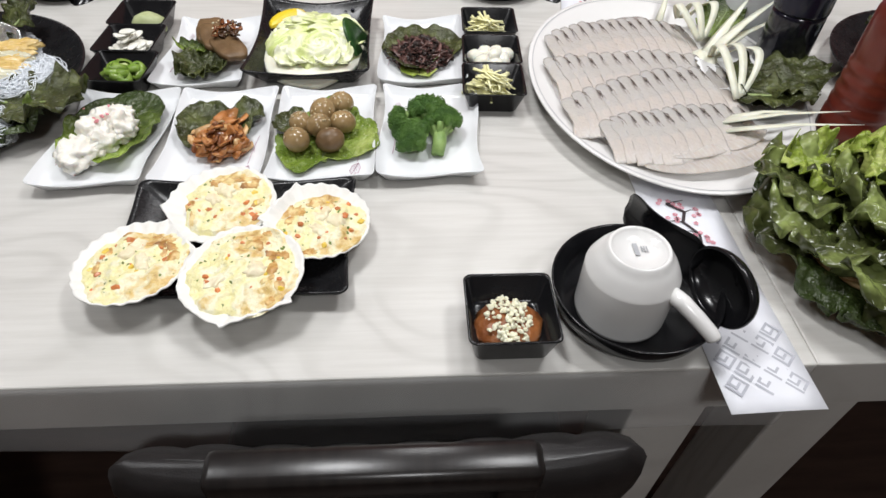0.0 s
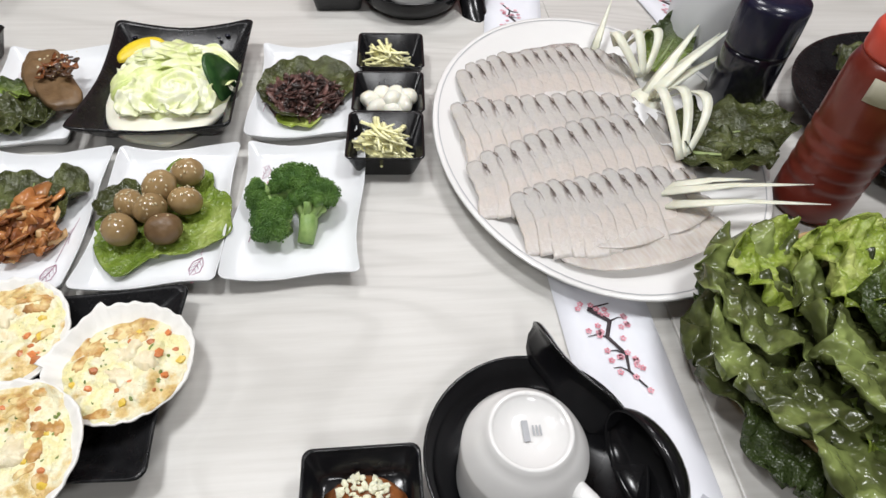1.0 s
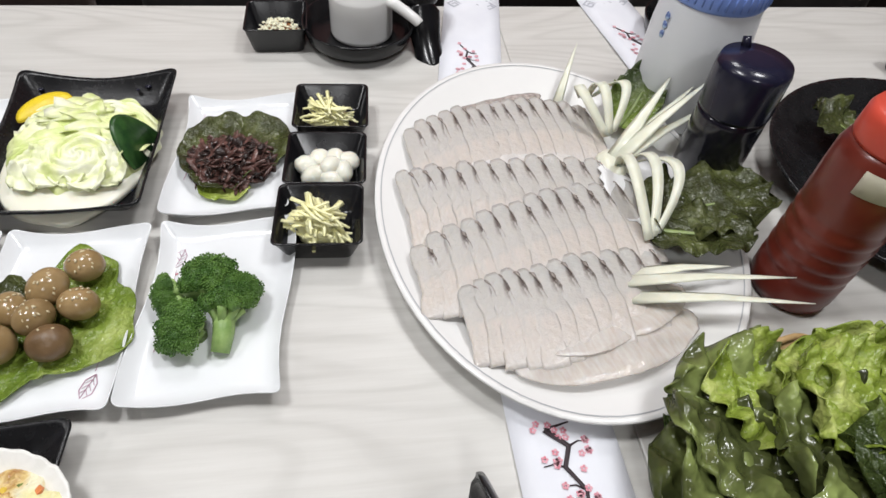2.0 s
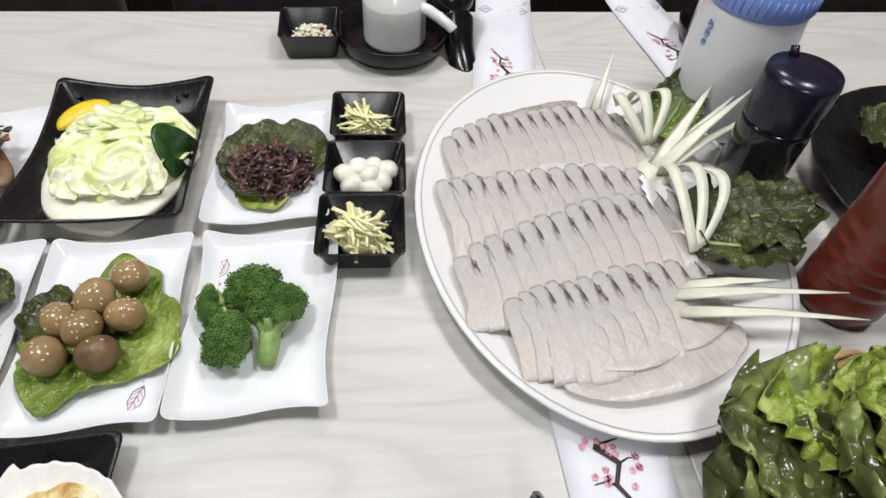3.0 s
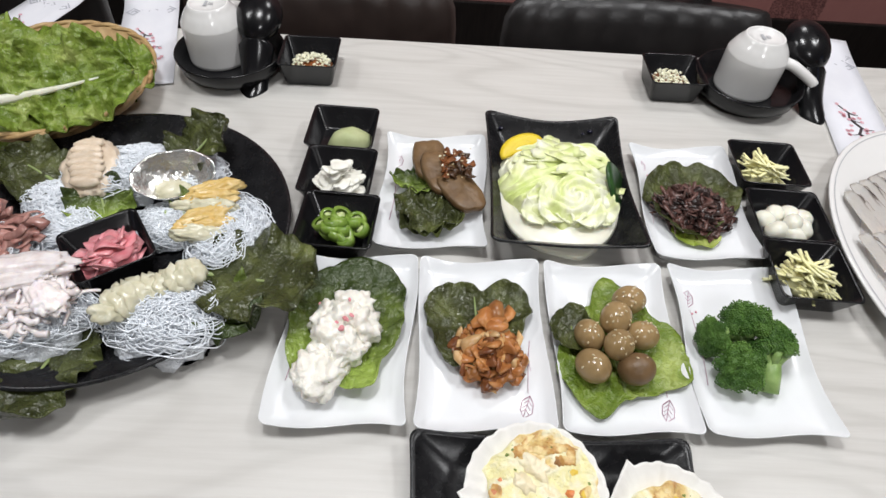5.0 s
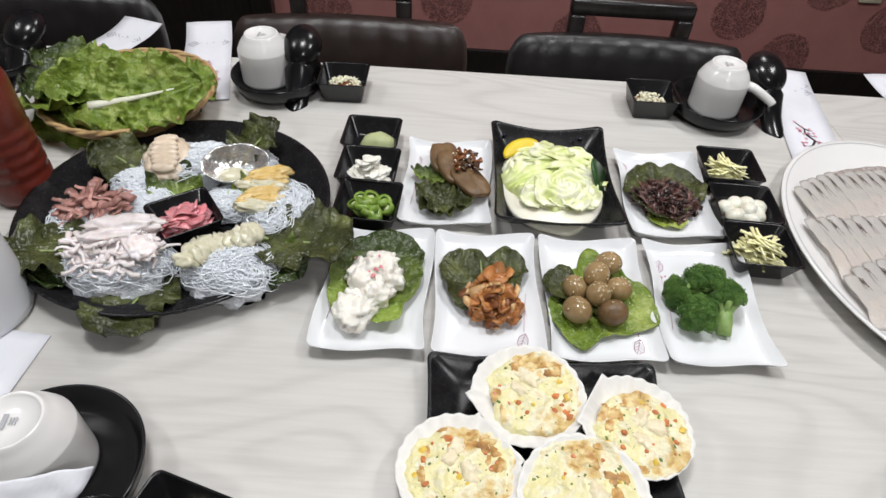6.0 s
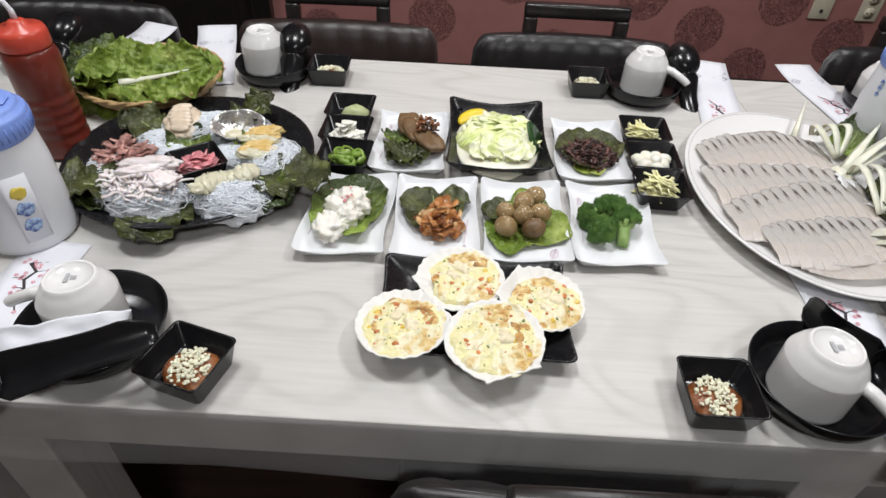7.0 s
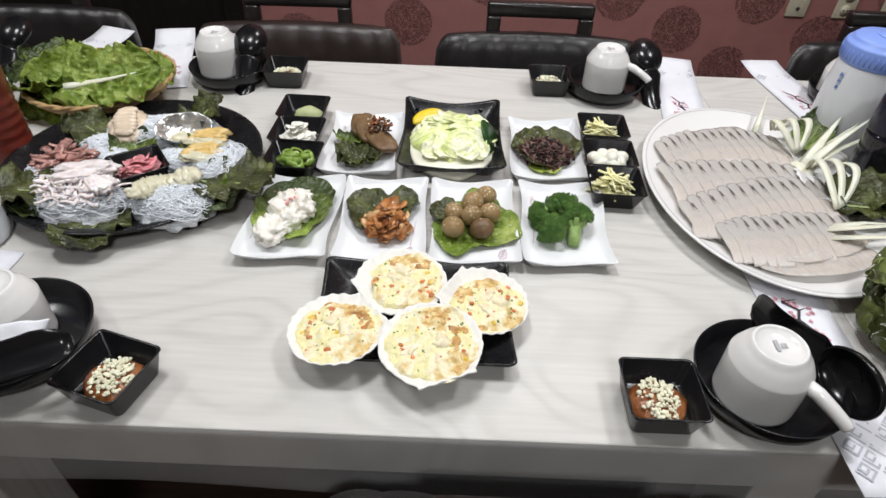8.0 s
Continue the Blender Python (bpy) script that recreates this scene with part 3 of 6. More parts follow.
# ---- chairs ----
def chair(m, leather, label):
    """Origin on the floor under the seat; the back is on +y."""
    c = thing("dining_chair", m, label, "chair", "chairs round the table")
    part("seat", loft([rr(0.20, 0.20, 0.05, 0.40), rr(0.215, 0.215, 0.06, 0.415), rr(0.215, 0.215, 0.06, 0.45), rr(0.20, 0.20, 0.05, 0.465), rr(0.12, 0.12, 0.04, 0.472)]), leather, c)
    for sx in (-1, 1):
        bm = bmesh.new()
        tube(bm, [(sx * 0.18, -0.17, 0.001), (sx * 0.175, -0.165, 0.40)], 0.016, 8, 0.02)
        part("leg", bm, M_FRAMEW, c)
        bm = bmesh.new()
        tube(bm, [(sx * 0.18, 0.22, 0.001), (sx * 0.175, 0.19, 0.40), (sx * 0.105, 0.215, 0.60), (sx * 0.105, 0.25, 0.72)], 0.017, 8)
        part("leg", bm, M_FRAMEW, c)
    # tufted back pad with vertical channels
    n = 48
    rings = []
    zs = [0.47, 0.475, 0.50, 0.56, 0.62, 0.68, 0.712, 0.730, 0.738, 0.741]
    up_ = 0.03
    for z in zs:
        t = (z - 0.47) / 0.271
        ring = []
        w = 0.205 * (1 if z < 0.69 else math.sqrt(max(0.05, 1 - ((z - 0.69) / 0.0535) ** 2)) * 0.16 + 0.84)
        th = 0.030 * (1 if 0.48 < z < 0.70 else math.sqrt(max(0.06, 1 - (max(z - 0.70, 0.48 - z, 0) / 0.043) ** 2)))
        for i in range(n):
            u = -1 + 2 * i / (n - 1)
            ch = 0.0045 * (abs(math.sin(u * math.pi * 4.0)) ** 0.5 - 1)
            e = math.sqrt(max(0.0, 1 - abs(u) ** 8))
            ring.append(Vector((u * w, 0.205 + 0.035 * t - (th + ch) * e - 0.012 * u * u, z + up_ + 0.004 * (1 - u * u))))
        for i in reversed(range(n)):
            u = -1 + 2 * i / (n - 1)
            e = math.sqrt(max(0.0, 1 - abs(u) ** 8))
            ring.append(Vector((u * w, 0.205 + 0.035 * t + th * e * 0.8 - 0.012 * u * u, z + up_ + 0.004 * (1 - u * u))))
        rings.append(ring)
    part("backrest", loft(rings), leather, c)
    # wooden grip behind the pad
    bm = bmesh.new()
    box(bm, -0.105, 0.105, 0.246, 0.272, 0.800, 0.828, 0.006)
    part("grip_bar", bm, M_FRAMEW, c)
    for sx in (-1, 1):
        bm = bmesh.new()
        box(bm, sx * 0.091 - 0.0135, sx * 0.091 + 0.0135, 0.243, 0.270, 0.55, 0.802, 0.004)
        part("grip_post", bm, M_FRAMEW, c)
    return c


chair(pose(-0.005, 0.655, 0), M_LEATHER, "black leatherette dining chair with channelled back and wooden grip")
chair(pose(-0.475, 0.665, 0, 0, 0, 2), M_BROWNL, "dark brown leatherette dining chair with channelled back and wooden grip")
chair(pose(0.705, 0.675, 0, 0, 0, -2), M_LEATHER, "black leatherette dining chair at the neighbouring table")
chair(pose(-1.02, 0.70, 0, 0, 0, 3), M_LEATHER, "black leatherette dining chair at the neighbouring table")
chair(pose(-0.075, 0.175, -0.036, 0, 0, 180), M_LEATHER, "black leatherette dining chair pushed in under the table")


# ---- tableware ----
def wavy(ring, hx, hy, lift, sway, sy=0.0, pinch=0.0):
    out = []
    for p in ring:
        u, v = p.x / hx, p.y / hy
        q = p.copy()
        q.x += sway * math.sin(math.pi * v * 0.95) - pinch * (1 - v * v) * u
        q.y += sy * math.sin(math.pi * u * 0.95) - pinch * (1 - u * u) * v
        q.z += lift * abs(u * v) ** 1.5
        out.append(q)
    return out


PLATE_MOTIF_LEAF = [(-0.5, 0.0), (-0.2, 0.16), (0.2, 0.2), (0.5, 0.02), (0.2, -0.14), (-0.2, -0.16)]


def motif(parent, x, y, rz, flip=1):
    """A sketched leaf on a long stem, printed on the glaze."""
    bm = bmesh.new()
    q = [Vector((px * 0.02, py * 0.028, 0)) for px, py in PLATE_MOTIF_LEAF]
    q.append(q[0])
    tube(bm, q, 0.00038, 4, flat=0.3)
    tube(bm, [(-0.010, 0, 0), (0.010, 0, 0)], 0.0003, 4, flat=0.3)
    for k in (-0.004, 0.0, 0.004):
        tube(bm, [(k - 0.002, 0, 0), (k + 0.002, 0.0035, 0)], 0.00022, 4, flat=0.3)
        tube(bm, [(k - 0.002, 0, 0), (k + 0.002, -0.003, 0)], 0.00022, 4, flat=0.3)
    part("printed_leaf", bm, M_LILAC, parent, m=pose(x, y, 0.0062, 0, 0, rz))
    bm = bmesh.new()
    s = [Vector((0.004 * flip * math.sin(t * 2.0), -0.012 - 0.075 * t, 0)) for t in [i / 10 for i in range(11)]]
    tube(bm, s, 0.00025, 4, 0.0004, 0.3)
    tube(bm, [s[4], s[4] + Vector((-0.003 * flip, 0.010, 0))], 0.0002, 4, flat=0.3)
    tube(bm, [s[5], s[5] + Vector((0.003 * flip, 0.012, 0))], 0.0002, 4, flat=0.3)
    part("printed_stem", bm, M_LILAC, parent, m=pose(x, y, 0.0062, 0, 0, rz - 80 if flip > 0 else rz - 80))
    for k in range(3):
        bm = blob(0.0016, 0.0011, 0.0003, k, 0.1, 1, 1)
        part("printed_bud", bm, M_PINK, parent, m=pose(x - 0.004 + 0.004 * k, y - 0.014 - 0.002 * (k % 2), 0.0062, 0, 0, 40 * k))


def white_plate(x, y, rz, label, sway=0.0035, leaves=((-0.036, 0.05, 75),)):
    p = thing("white_plate", pose(x, y, TT, 0, 0, rz), label, "plate", "white rectangular side plates")
    hx, hy = 0.0545, 0.0835
    prof = [(0.80, 0.86, 0.0008), (0.84, 0.89, 0.002), (0.985, 0.99, 0.0100), (1.0, 1.0, 0.0113), (0.996, 0.997, 0.0121), (0.985, 0.990, 0.0118), (0.90, 0.935, 0.0081), (0.74, 0.82, 0.0057), (0.4, 0.4, 0.0050)]
    rings = [wavy(rr(hx * a, hy * b, 0.006, z, 4, 9), hx, hy, 0.007 if z > 0.009 else 0.0, sway, 0.0028, 0.0020) for a, b, z in prof]
    part("dish", loft(rings), M_WHITE, p)
    for i, (lx, ly, lr) in enumerate(leaves):
        motif(p, lx, ly, lr, 1)
    return p


UP = ((-0.036, 0.050, 75),)
DN = ((0.034, -0.058, 250),)
white_plate(-0.3655, 0.297, 0.5, "white wavy-edged melamine plate under potato salad", leaves=((-0.040, 0.045, 75),))
white_plate(-0.2535, 0.299, 0.3, "white wavy-edged melamine plate under seasoned radish", -0.002, leaves=DN)
white_plate(-0.1415, 0.301, 0.0, "white wavy-edged melamine plate under braised quail eggs", -0.002, leaves=DN)
white_plate(-0.0290, 0.304, -0.5, "white wavy-edged melamine plate under boiled broccoli", leaves=UP)
white_plate(-0.3005, 0.477, 0.4, "white wavy-edged melamine plate under sliced braised meat", leaves=((-0.038, 0.045, 75),))
white_plate(-0.0325, 0.480, 0.0, "white wavy-edged melamine plate under seasoned seaweed", leaves=((-0.040, 0.055, 75),))


def black_plate(x, y, rz, hx, hy, h, label, lift=0.012, name="black_plate"):
    p = thing(name, pose(x, y, TT, 0, 0, rz), label, "plate")
    prof = [(0.72, 0.0006), (0.76, 0.002), (0.985, h - 0.002), (1.0, h), (0.985, h + 0.0012), (0.955, h - 0.001), (0.76, 0.0062), (0.68, 0.0048), (0.35, 0.0045)]
    rings = [wavy(rr(hx * a, hy * a, 0.009, z, 4, 9), hx, hy, lift * max(0, z - 0.004) / h, 0.0, 0.0, 0.004 * a) for a, z in prof]
    part("dish", loft(rings), M_BLACK_RIB, p)
    return p


sq = black_plate(-0.1715, 0.490, 0.3, 0.0755, 0.0995, 0.023, "black square ceramic plate with raised corners holding a cabbage salad")
for wx, wy, wr in ((-0.056, 0.083, 0.003), (0.045, 0.085, 0.0034), (0.036, 0.080, 0.0024)):
    part("water_drop", blob(wr, wr, wr * 0.55, 1, 0.08, 1, 2), M_NAVY, sq, m=pose(wx, wy, 0.0195, -20))
sc = black_plate(-0.2055, 0.140, 0.3, 0.1035, 0.0745, 0.016, "black rectangular ceramic plate holding baked scallops", 0.006)


def small_dish(x, y, rz, half, h, label, group, floor=0.68, name="sauce_dish"):
    d = thing(name, pose(x, y, TT, 0, 0, rz), label, "dish", group)
    prof = [(floor, 0.0006), (floor + 0.03, 0.0022), (0.97, h - 0.001), (1.0, h), (0.985, h + 0.0012), (0.93, h), (floor + 0.02, 0.0062), (floor - 0.1, 0.0045), (0.2, 0.0042)]
    part("bowl", loft([rr(half * a, half * 0.97 * a, 0.006, z, 4, 3) for a, z in prof]), M_BLACK, d)
    return d


DISH = "black square melamine dish of bean paste and minced garlic"
DISHES = [(0.0255, 0.040, 0), (-0.4775, 0.041, -17), (-0.0060, 0.697, 1), (-0.4605, 0.690, 1), (0.775, 0.60, 5)]
for dx, dy, dr in DISHES:
    small_dish(dx, dy, dr, 0.0355, 0.0310, DISH, "sauce dishes", 0.78)

TRAYS = [(-0.4015, 0.550, -2, "wasabi paste"), (-0.3970, 0.480, -2.5, "sliced raw garlic"), (-0.3885, 0.412, -3, "sliced green chili"),
         (0.0570, 0.527, -2, "shredded pale ginger"), (0.0525, 0.449, -2.5, "pickled garlic cloves"), (0.0475, 0.378, -2.5, "shredded pale ginger")]
for tx, ty, tr, what in TRAYS:
    small_dish(tx, ty, tr, 0.0365, 0.028, "small black square dish of " + what, "small black relish dishes", 0.72, "relish_dish")


def bowl(x, y, r=0.067):
    b = thing("black_bowl", pose(x, y, TT), "shallow round black melamine bowl holding an upturned cup", "bowl", "place setting bowls")
    part("shell", lathe([(r * 0.72, 0.0006), (r * 0.76, 0.003), (r * 0.93, 0.012), (r, 0.029), (r * 0.99, 0.0302), (r * 0.965, 0.029), (r * 0.90, 0.014), (r * 0.78, 0.0072), (r * 0.3, 0.006)], 56), M_BLACK, b)
    return b


def cup(x, y, hang, rz, tilt=(0, 0), z=0.0066):
    """An upturned mug: its foot shows on top; the handle points along hang."""
    c = thing("cup", pose(x, y, TT + z, tilt[0], tilt[1], rz), "white china mug standing upside down in a black bowl", "cup", "upturned cups")
    body = part("body", lathe([(0.0335, 0.004), (0.0355, 0.0), (0.0366, 0.0005), (0.0368, 0.004), (0.0368, 0.030), (0.0368, 0.0475), (0.0366, 0.0485), (0.0359, 0.0500), (0.0322, 0.0575), (0.0285, 0.0630), (0.0250, 0.0668), (0.0236, 0.0705), (0.0222, 0.0712), (0.0208, 0.0700), (0.0200, 0.0682), (0.006, 0.0678)], 56), M_CHINA, c)
    bm = bmesh.new()
    pts = [(0.033, 0, 0.046), (0.044, 0, 0.0445), (0.058, 0, 0.0385), (0.070, 0, 0.0325), (0.0735, 0, 0.0300), (0.0745, 0, 0.0290)]
    tube(bm, pts, 0.0068, 12, 0.0056)
    part("handle", bm, M_CHINA, c, m=pose(0, 0, 0, 0, 0, hang))
    bm = bmesh.new()
    box(bm, -0.0045, -0.0010, -0.006, 0.006, 0.0690, 0.0692)
    for k in range(3):
        box(bm, 0.001 + 0.002 * k, 0.002 + 0.002 * k, -0.003, 0.003, 0.0690, 0.0692)
    part("printed_mark", bm, M_GREYINK, body, "grey printed maker mark", smooth=False)
    return c


def spoon(m, label="large black melamine soup spoon leaning in a bowl", reach=1.0):
    """Bowl of the spoon at the origin, opening up; the handle runs along +y."""
    s = thing("soup_spoon", m, label, "spoon", "soup spoons")
    rings = []
    for k in range(10):
        t = k / 9
        a = math.sin(t * math.pi / 2)
        rings.append([Vector((0.0285 * a * math.cos(q), 0.036 * a * math.sin(q), -0.021 * math.sqrt(max(0, 1 - a * a)))) for q in [2 * math.pi * i / 36 for i in range(36)]])
    rings[0] = [p * 0 + Vector((0.001 * math.cos(i), 0.001 * math.sin(i), -0.021)) for i, p in enumerate(rings[0])]
    inner = [[Vector((p.x * 0.93, p.y * 0.94, p.z * 0.88 + 0.0012)) for p in r] for r in reversed(rings)]
    part("spoon_bowl", loft(rings + inner), M_BLACK, s)
    hr = []
    for k in range(15):
        u = k / 14
        w = 0.0195 + 0.0025 * math.cos(u * 5.2)
        y = 0.030 + 0.074 * reach * u
        zc = -0.006 * (1 - u) + 0.016 * u + 0.006 * math.sin(u * 3.1)
        w *= {0: 0.7, 14: 0.35, 13: 0.72, 12: 0.9}.get(k, 1.0)
        hr.append([Vector((w * math.cos(q), y, zc + 0.0030 * math.sin(q) + 0.009 * math.cos(q) ** 2 * (w / 0.02))) for q in [2 * math.pi * i / 16 for i in range(16)]])
    part("spoon_handle", loft(hr), M_BLACK, s)
    return s


# near right, near left, far right, far left, and the two neighbours
bowl(0.1310, 0.063, 0.0690)
cup(0.1195, 0.0570, -47, 0)
spoon(pose(0.186, 0.044, TT + 0.045, -12, -82, 26), reach=1.05)
bowl(-0.5855, 0.080, 0.0715)
cup(-0.5950, 0.0900, 172, 8)
spoon(pose(-0.646, -0.024, TT + 0.047, 0, 40, -62), reach=1.8)
bowl(0.0880, 0.692, 0.0660)
cup(0.0915, 0.7050, -28, 0)
spoon(pose(0.158, 0.724, TT + 0.057, -26, 0, 190) @ pose(0, 0, 0, 0, 180, 0))
bowl(-0.5580, 0.690, 0.0660)
cup(-0.5790, 0.7080, 80, 0)
spoon(pose(-0.523, 0.716, TT + 0.057, -26, 0, 178) @ pose(0, 0, 0, 0, 180, 0))
bowl(0.5100, 0.690, 0.0660)
cup(0.4980, 0.6950, 10, 0)
bowl(-0.9700, 0.690, 0.0660)
spoon(pose(-0.925, 0.710, TT + 0.057, -26, 0, 175) @ pose(0, 0, 0, 0, 180, 0))


# paper cutlery sleeves
def sleeve(m, length, label, front=0.0, back=0.0, blossom=0.5, fret=True, bend_back=0.0):
    """A printed paper sleeve along y; its ends may curl up."""
    e = thing("cutlery_sleeve", m, label, "paper sleeve", "paper cutlery sleeves")
    n, w = 22, 0.0365
    rows = []
    for off in (0.0016, 0.0022):
        for i in range(n + 1):
            u = i / n
            z = off + front * max(0, 0.25 - u) ** 2 * 16 + back * max(0, u - 0.75) ** 2 * 16
            rows.append([Vector((w * v, (u - 0.5) * length, z + 0.0006 * (1 - v * v) + 0.0005 * math.sin(u * 9 + v * 2))) for v in (-1, -0.5, 0, 0.5, 1)])
    top = rows[n + 1:]
    paper = part("paper", loft(top, cap0=False, cap1=False, closed=False), M_PAPER, e, solid=0.0006)
    zt = 0.0034
    if blossom is not None:
        y0 = (blossom - 0.5) * length
        rnd = random.Random(5)
        bm = bmesh.new()
        br = [Vector((-0.012, y0 + 0.035, zt)), Vector((0.002, y0 + 0.022, zt)), Vector((-0.004, y0 + 0.008, zt)), Vector((0.006, y0 - 0.008, zt)), Vector((0.004, y0 - 0.022, zt)), Vector((0.013, y0 - 0.036, zt))]
        tube(bm, br, 0.0028, 5, 0.0008, 0.2)
        for k in (1, 2, 3, 4):
            tip = br[k] + Vector((rnd.choice((-1, 1)) * rnd.uniform(0.008, 0.016), rnd.uniform(-0.014, 0.006), 0))
            tube(bm, [br[k], br[k].lerp(tip, 0.5) + Vector((0, 0.002, 0)), tip], 0.0009, 4, 0.0003, 0.2)
        tube(bm, [br[0], br[0] + Vector((0.018, 0.004, 0))], 0.0014, 4, 0.0005, 0.2)
        part("printed_branch", bm, M_INK, paper, "dark printed blossom branch")
        bm = bmesh.new()
        for k in range(30):
            c = br[rnd.randrange(6)] + Vector((rnd.uniform(-0.014, 0.014), rnd.uniform(-0.007, 0.007), 0.0004))
            for a in range(5):
                q = c + Vector((0.0016 * math.cos(a * 1.257), 0.0016 * math.sin(a * 1.257), 0))
                bm.faces.new([bm.verts.new(q + Vector((0.0011 * math.cos(t), 0.0011 * math.sin(t), 0))) for t in (0, 1.05, 2.1, 3.14, 4.2, 5.24)])
        part("printed_blossoms", bm, M_PINK, paper, "pink printed blossoms", smooth=False)
    if fret:
        y0 = -0.36 * length
        for a in range(-4, 5):
            for b in range(-4, 5):
                cx, cy, s = 0.0118 * (a - b), y0 + 0.0118 * (a + b), 0.0060
                if abs(cx) > 0.027 or abs(cy - y0) > 0.034:
                    continue
                bm = bmesh.new()
                for n_, (x0, y0_, x1, y1) in enumerate(((-1, -1, 1, -1), (1, -1, 1, 1), (1, 1, -0.4, 1), (-0.4, 1, -0.4, -0.1), (-0.4, -0.1, 0.4, -0.1), (-1, -1, -1, 1))):
                    t = 0.0010
                    ax, bx = sorted((s * x0, s * x1))
                    ay, by = sorted((s * y0_, s * y1))
                    q = [(ax - t, ay - t), (bx + t, ay - t), (bx + t, by + t), (ax - t, by + t)]
                    bm.faces.new([bm.verts.new((cx + 0.707 * (px - py), cy + 0.707 * (px + py), zt - 0.0002 + 0.00008 * n_)) for px, py in q])
                part("printed_key", bm, M_KEYINK, paper, "grey printed key pattern", smooth=False)
    return e


SLV = "white paper cutlery sleeve printed with a pink blossom branch"
sleeve(pose(0.2135, 0.125, TT, 0, 0, 1), 0.33, SLV, blossom=0.58)
sleeve(pose(0.2240, 0.690, TT, 0, 0, 171), 0.31, SLV, blossom=0.66, front=0.004)
sleeve(pose(0.4330, 0.710, TT, 0, 0, 187), 0.27, SLV, blossom=0.60, front=0.006)
sleeve(pose(-0.7040, 0.075, TT, 0, 0, -3), 0.29, SLV, blossom=0.74)
sleeve(pose(-0.6880, 0.755, TT, 0, 0, 195), 0.24, SLV, blossom=0.60, front=0.012)
sleeve(pose(-0.8600, 0.765, TT, 0, 0, 165), 0.22, SLV, blossom=0.60, front=0.008)

# serving platters
pl = thing("oval_platter", pose(0.2545, 0.3935, TT, 0, 0, -1.3), "large oval white china platter with a thin blue rim line", "platter")
A, B = 0.161, 0.2165


def oval(k, z, n=72):
    return [Vector((A * k * math.cos(2 * math.pi * i / n), (B - A + A * k) * math.sin(2 * math.pi * i / n), z)) for i in range(n)]


part("dish", loft([oval(0.66, 0.001), oval(0.70, 0.003), oval(0.98, 0.0185), oval(1.0, 0.0205), oval(0.995, 0.0222), oval(0.97, 0.0215), oval(0.80, 0.0125), oval(0.70, 0.0085), oval(0.4, 0.008)]), M_CHINA, pl)
bm = bmesh.new()
ra, rb = oval(0.960, 0.0212), oval(0.966, 0.0214)
loft([[p + Vector((0, 0, 0.0003)) for p in ra], [p + Vector((0, 0, 0.0003)) for p in rb]], bm, False, False)
part("rim_line", bm, M_GREYINK, pl)


def round_platter(x, y, label):
    p = thing("round_platter", pose(x, y, TT), label, "platter", "round black platters")
    R = 0.166
    part("dish", lathe([(0.11, 0.001), (0.115, 0.003), (0.158, 0.017), (R, 0.0235), (R, 0.0255), (R - 0.004, 0.0252), (0.135, 0.0125), (0.11, 0.0085), (0.05, 0.008)], 72), M_BLACK_RIB, p)
    part("foot_ring", lathe([(0.098, 0.0006), (0.106, 0.0006), (0.108, 0.0016), (0.096, 0.0016)], 56), M_BLACK_RIB, p)
    return p


round_platter(-0.5965, 0.392, "large round black platter of mixed raw seafood")
round_platter(0.6500, 0.400, "large round black platter of mixed raw seafood")


# bottles and jugs
def sauce_bottle(x, y, rz, label, tape):
    b = thing("sauce_bottle", pose(x, y, TT, 0, 0, rz) @ Matrix.Diagonal((1.0, 1.0, 1.06, 1.0)), label, "bottle", "red sauce bottles")
    prof = [(0.026, 0.001), (0.0325, 0.004), (0.034, 0.012)]
    for k in range(5):
        z = 0.030 + 0.0135 * k
        prof += [(0.034, z), (0.0322, z + 0.0035), (0.0336, z + 0.007)]
    prof += [(0.0338, 0.115), (0.0336, 0.135), (0.0310, 0.143), (0.0285, 0.146)]
    part("body", lathe(prof, 40), M_RED, b)
    cap = part("cap", lathe([(0.0295, 0.1462), (0.0305, 0.149), (0.0300, 0.164), (0.0270, 0.1695), (0.0120, 0.1715), (0.0100, 0.177), (0.0055, 0.179)], 40), M_REDCAP, b)
    bm = bmesh.new()
    tube(bm, [(0, 0, 0.178), (-0.001, 0, 0.188), (-0.006, 0, 0.198), (-0.013, 0, 0.205)], 0.0038, 8, 0.0026)
    part("nozzle", bm, M_JUG, cap, "clear bent nozzle")
    if tape:
        n = 14
        rows = [[Vector((0.0344 * math.cos(a), 0.0344 * math.sin(a), z)) for a in [radians(200 + 110 * i / n) for i in range(n + 1)]] for z in (0.121, 0.130, 0.139)]
        part("tape_label", loft(rows, cap0=False, cap1=False, closed=False), M_LABEL, b, solid=0.0006)
    return b


sauce_bottle(0.4400, 0.297, 10, "red squeeze bottle of chili sauce with a paper tape label", True)
sauce_bottle(-0.7890, 0.420, 0, "red squeeze bottle of chili sauce with a ribbed body", False)

sb = thing("soy_bottle", pose(0.4130, 0.430, TT), "dark navy soy sauce bottle with a glossy cap", "bottle")
part("body", lathe([(0.026, 0.001), (0.030, 0.004), (0.0305, 0.082), (0.0300, 0.088)], 40), M_SOYB, sb)
part("cap", lathe([(0.0308, 0.0882), (0.0312, 0.091), (0.0310, 0.129), (0.0295, 0.1345), (0.012, 0.136)], 40), M_NAVY, sb)
bm = bmesh.new()
tube(bm, [(0.0, 0.022, 0.134), (0.0, 0.026, 0.142)], 0.0045, 8, 0.0035)
part("spout", bm, M_NAVY, sb)


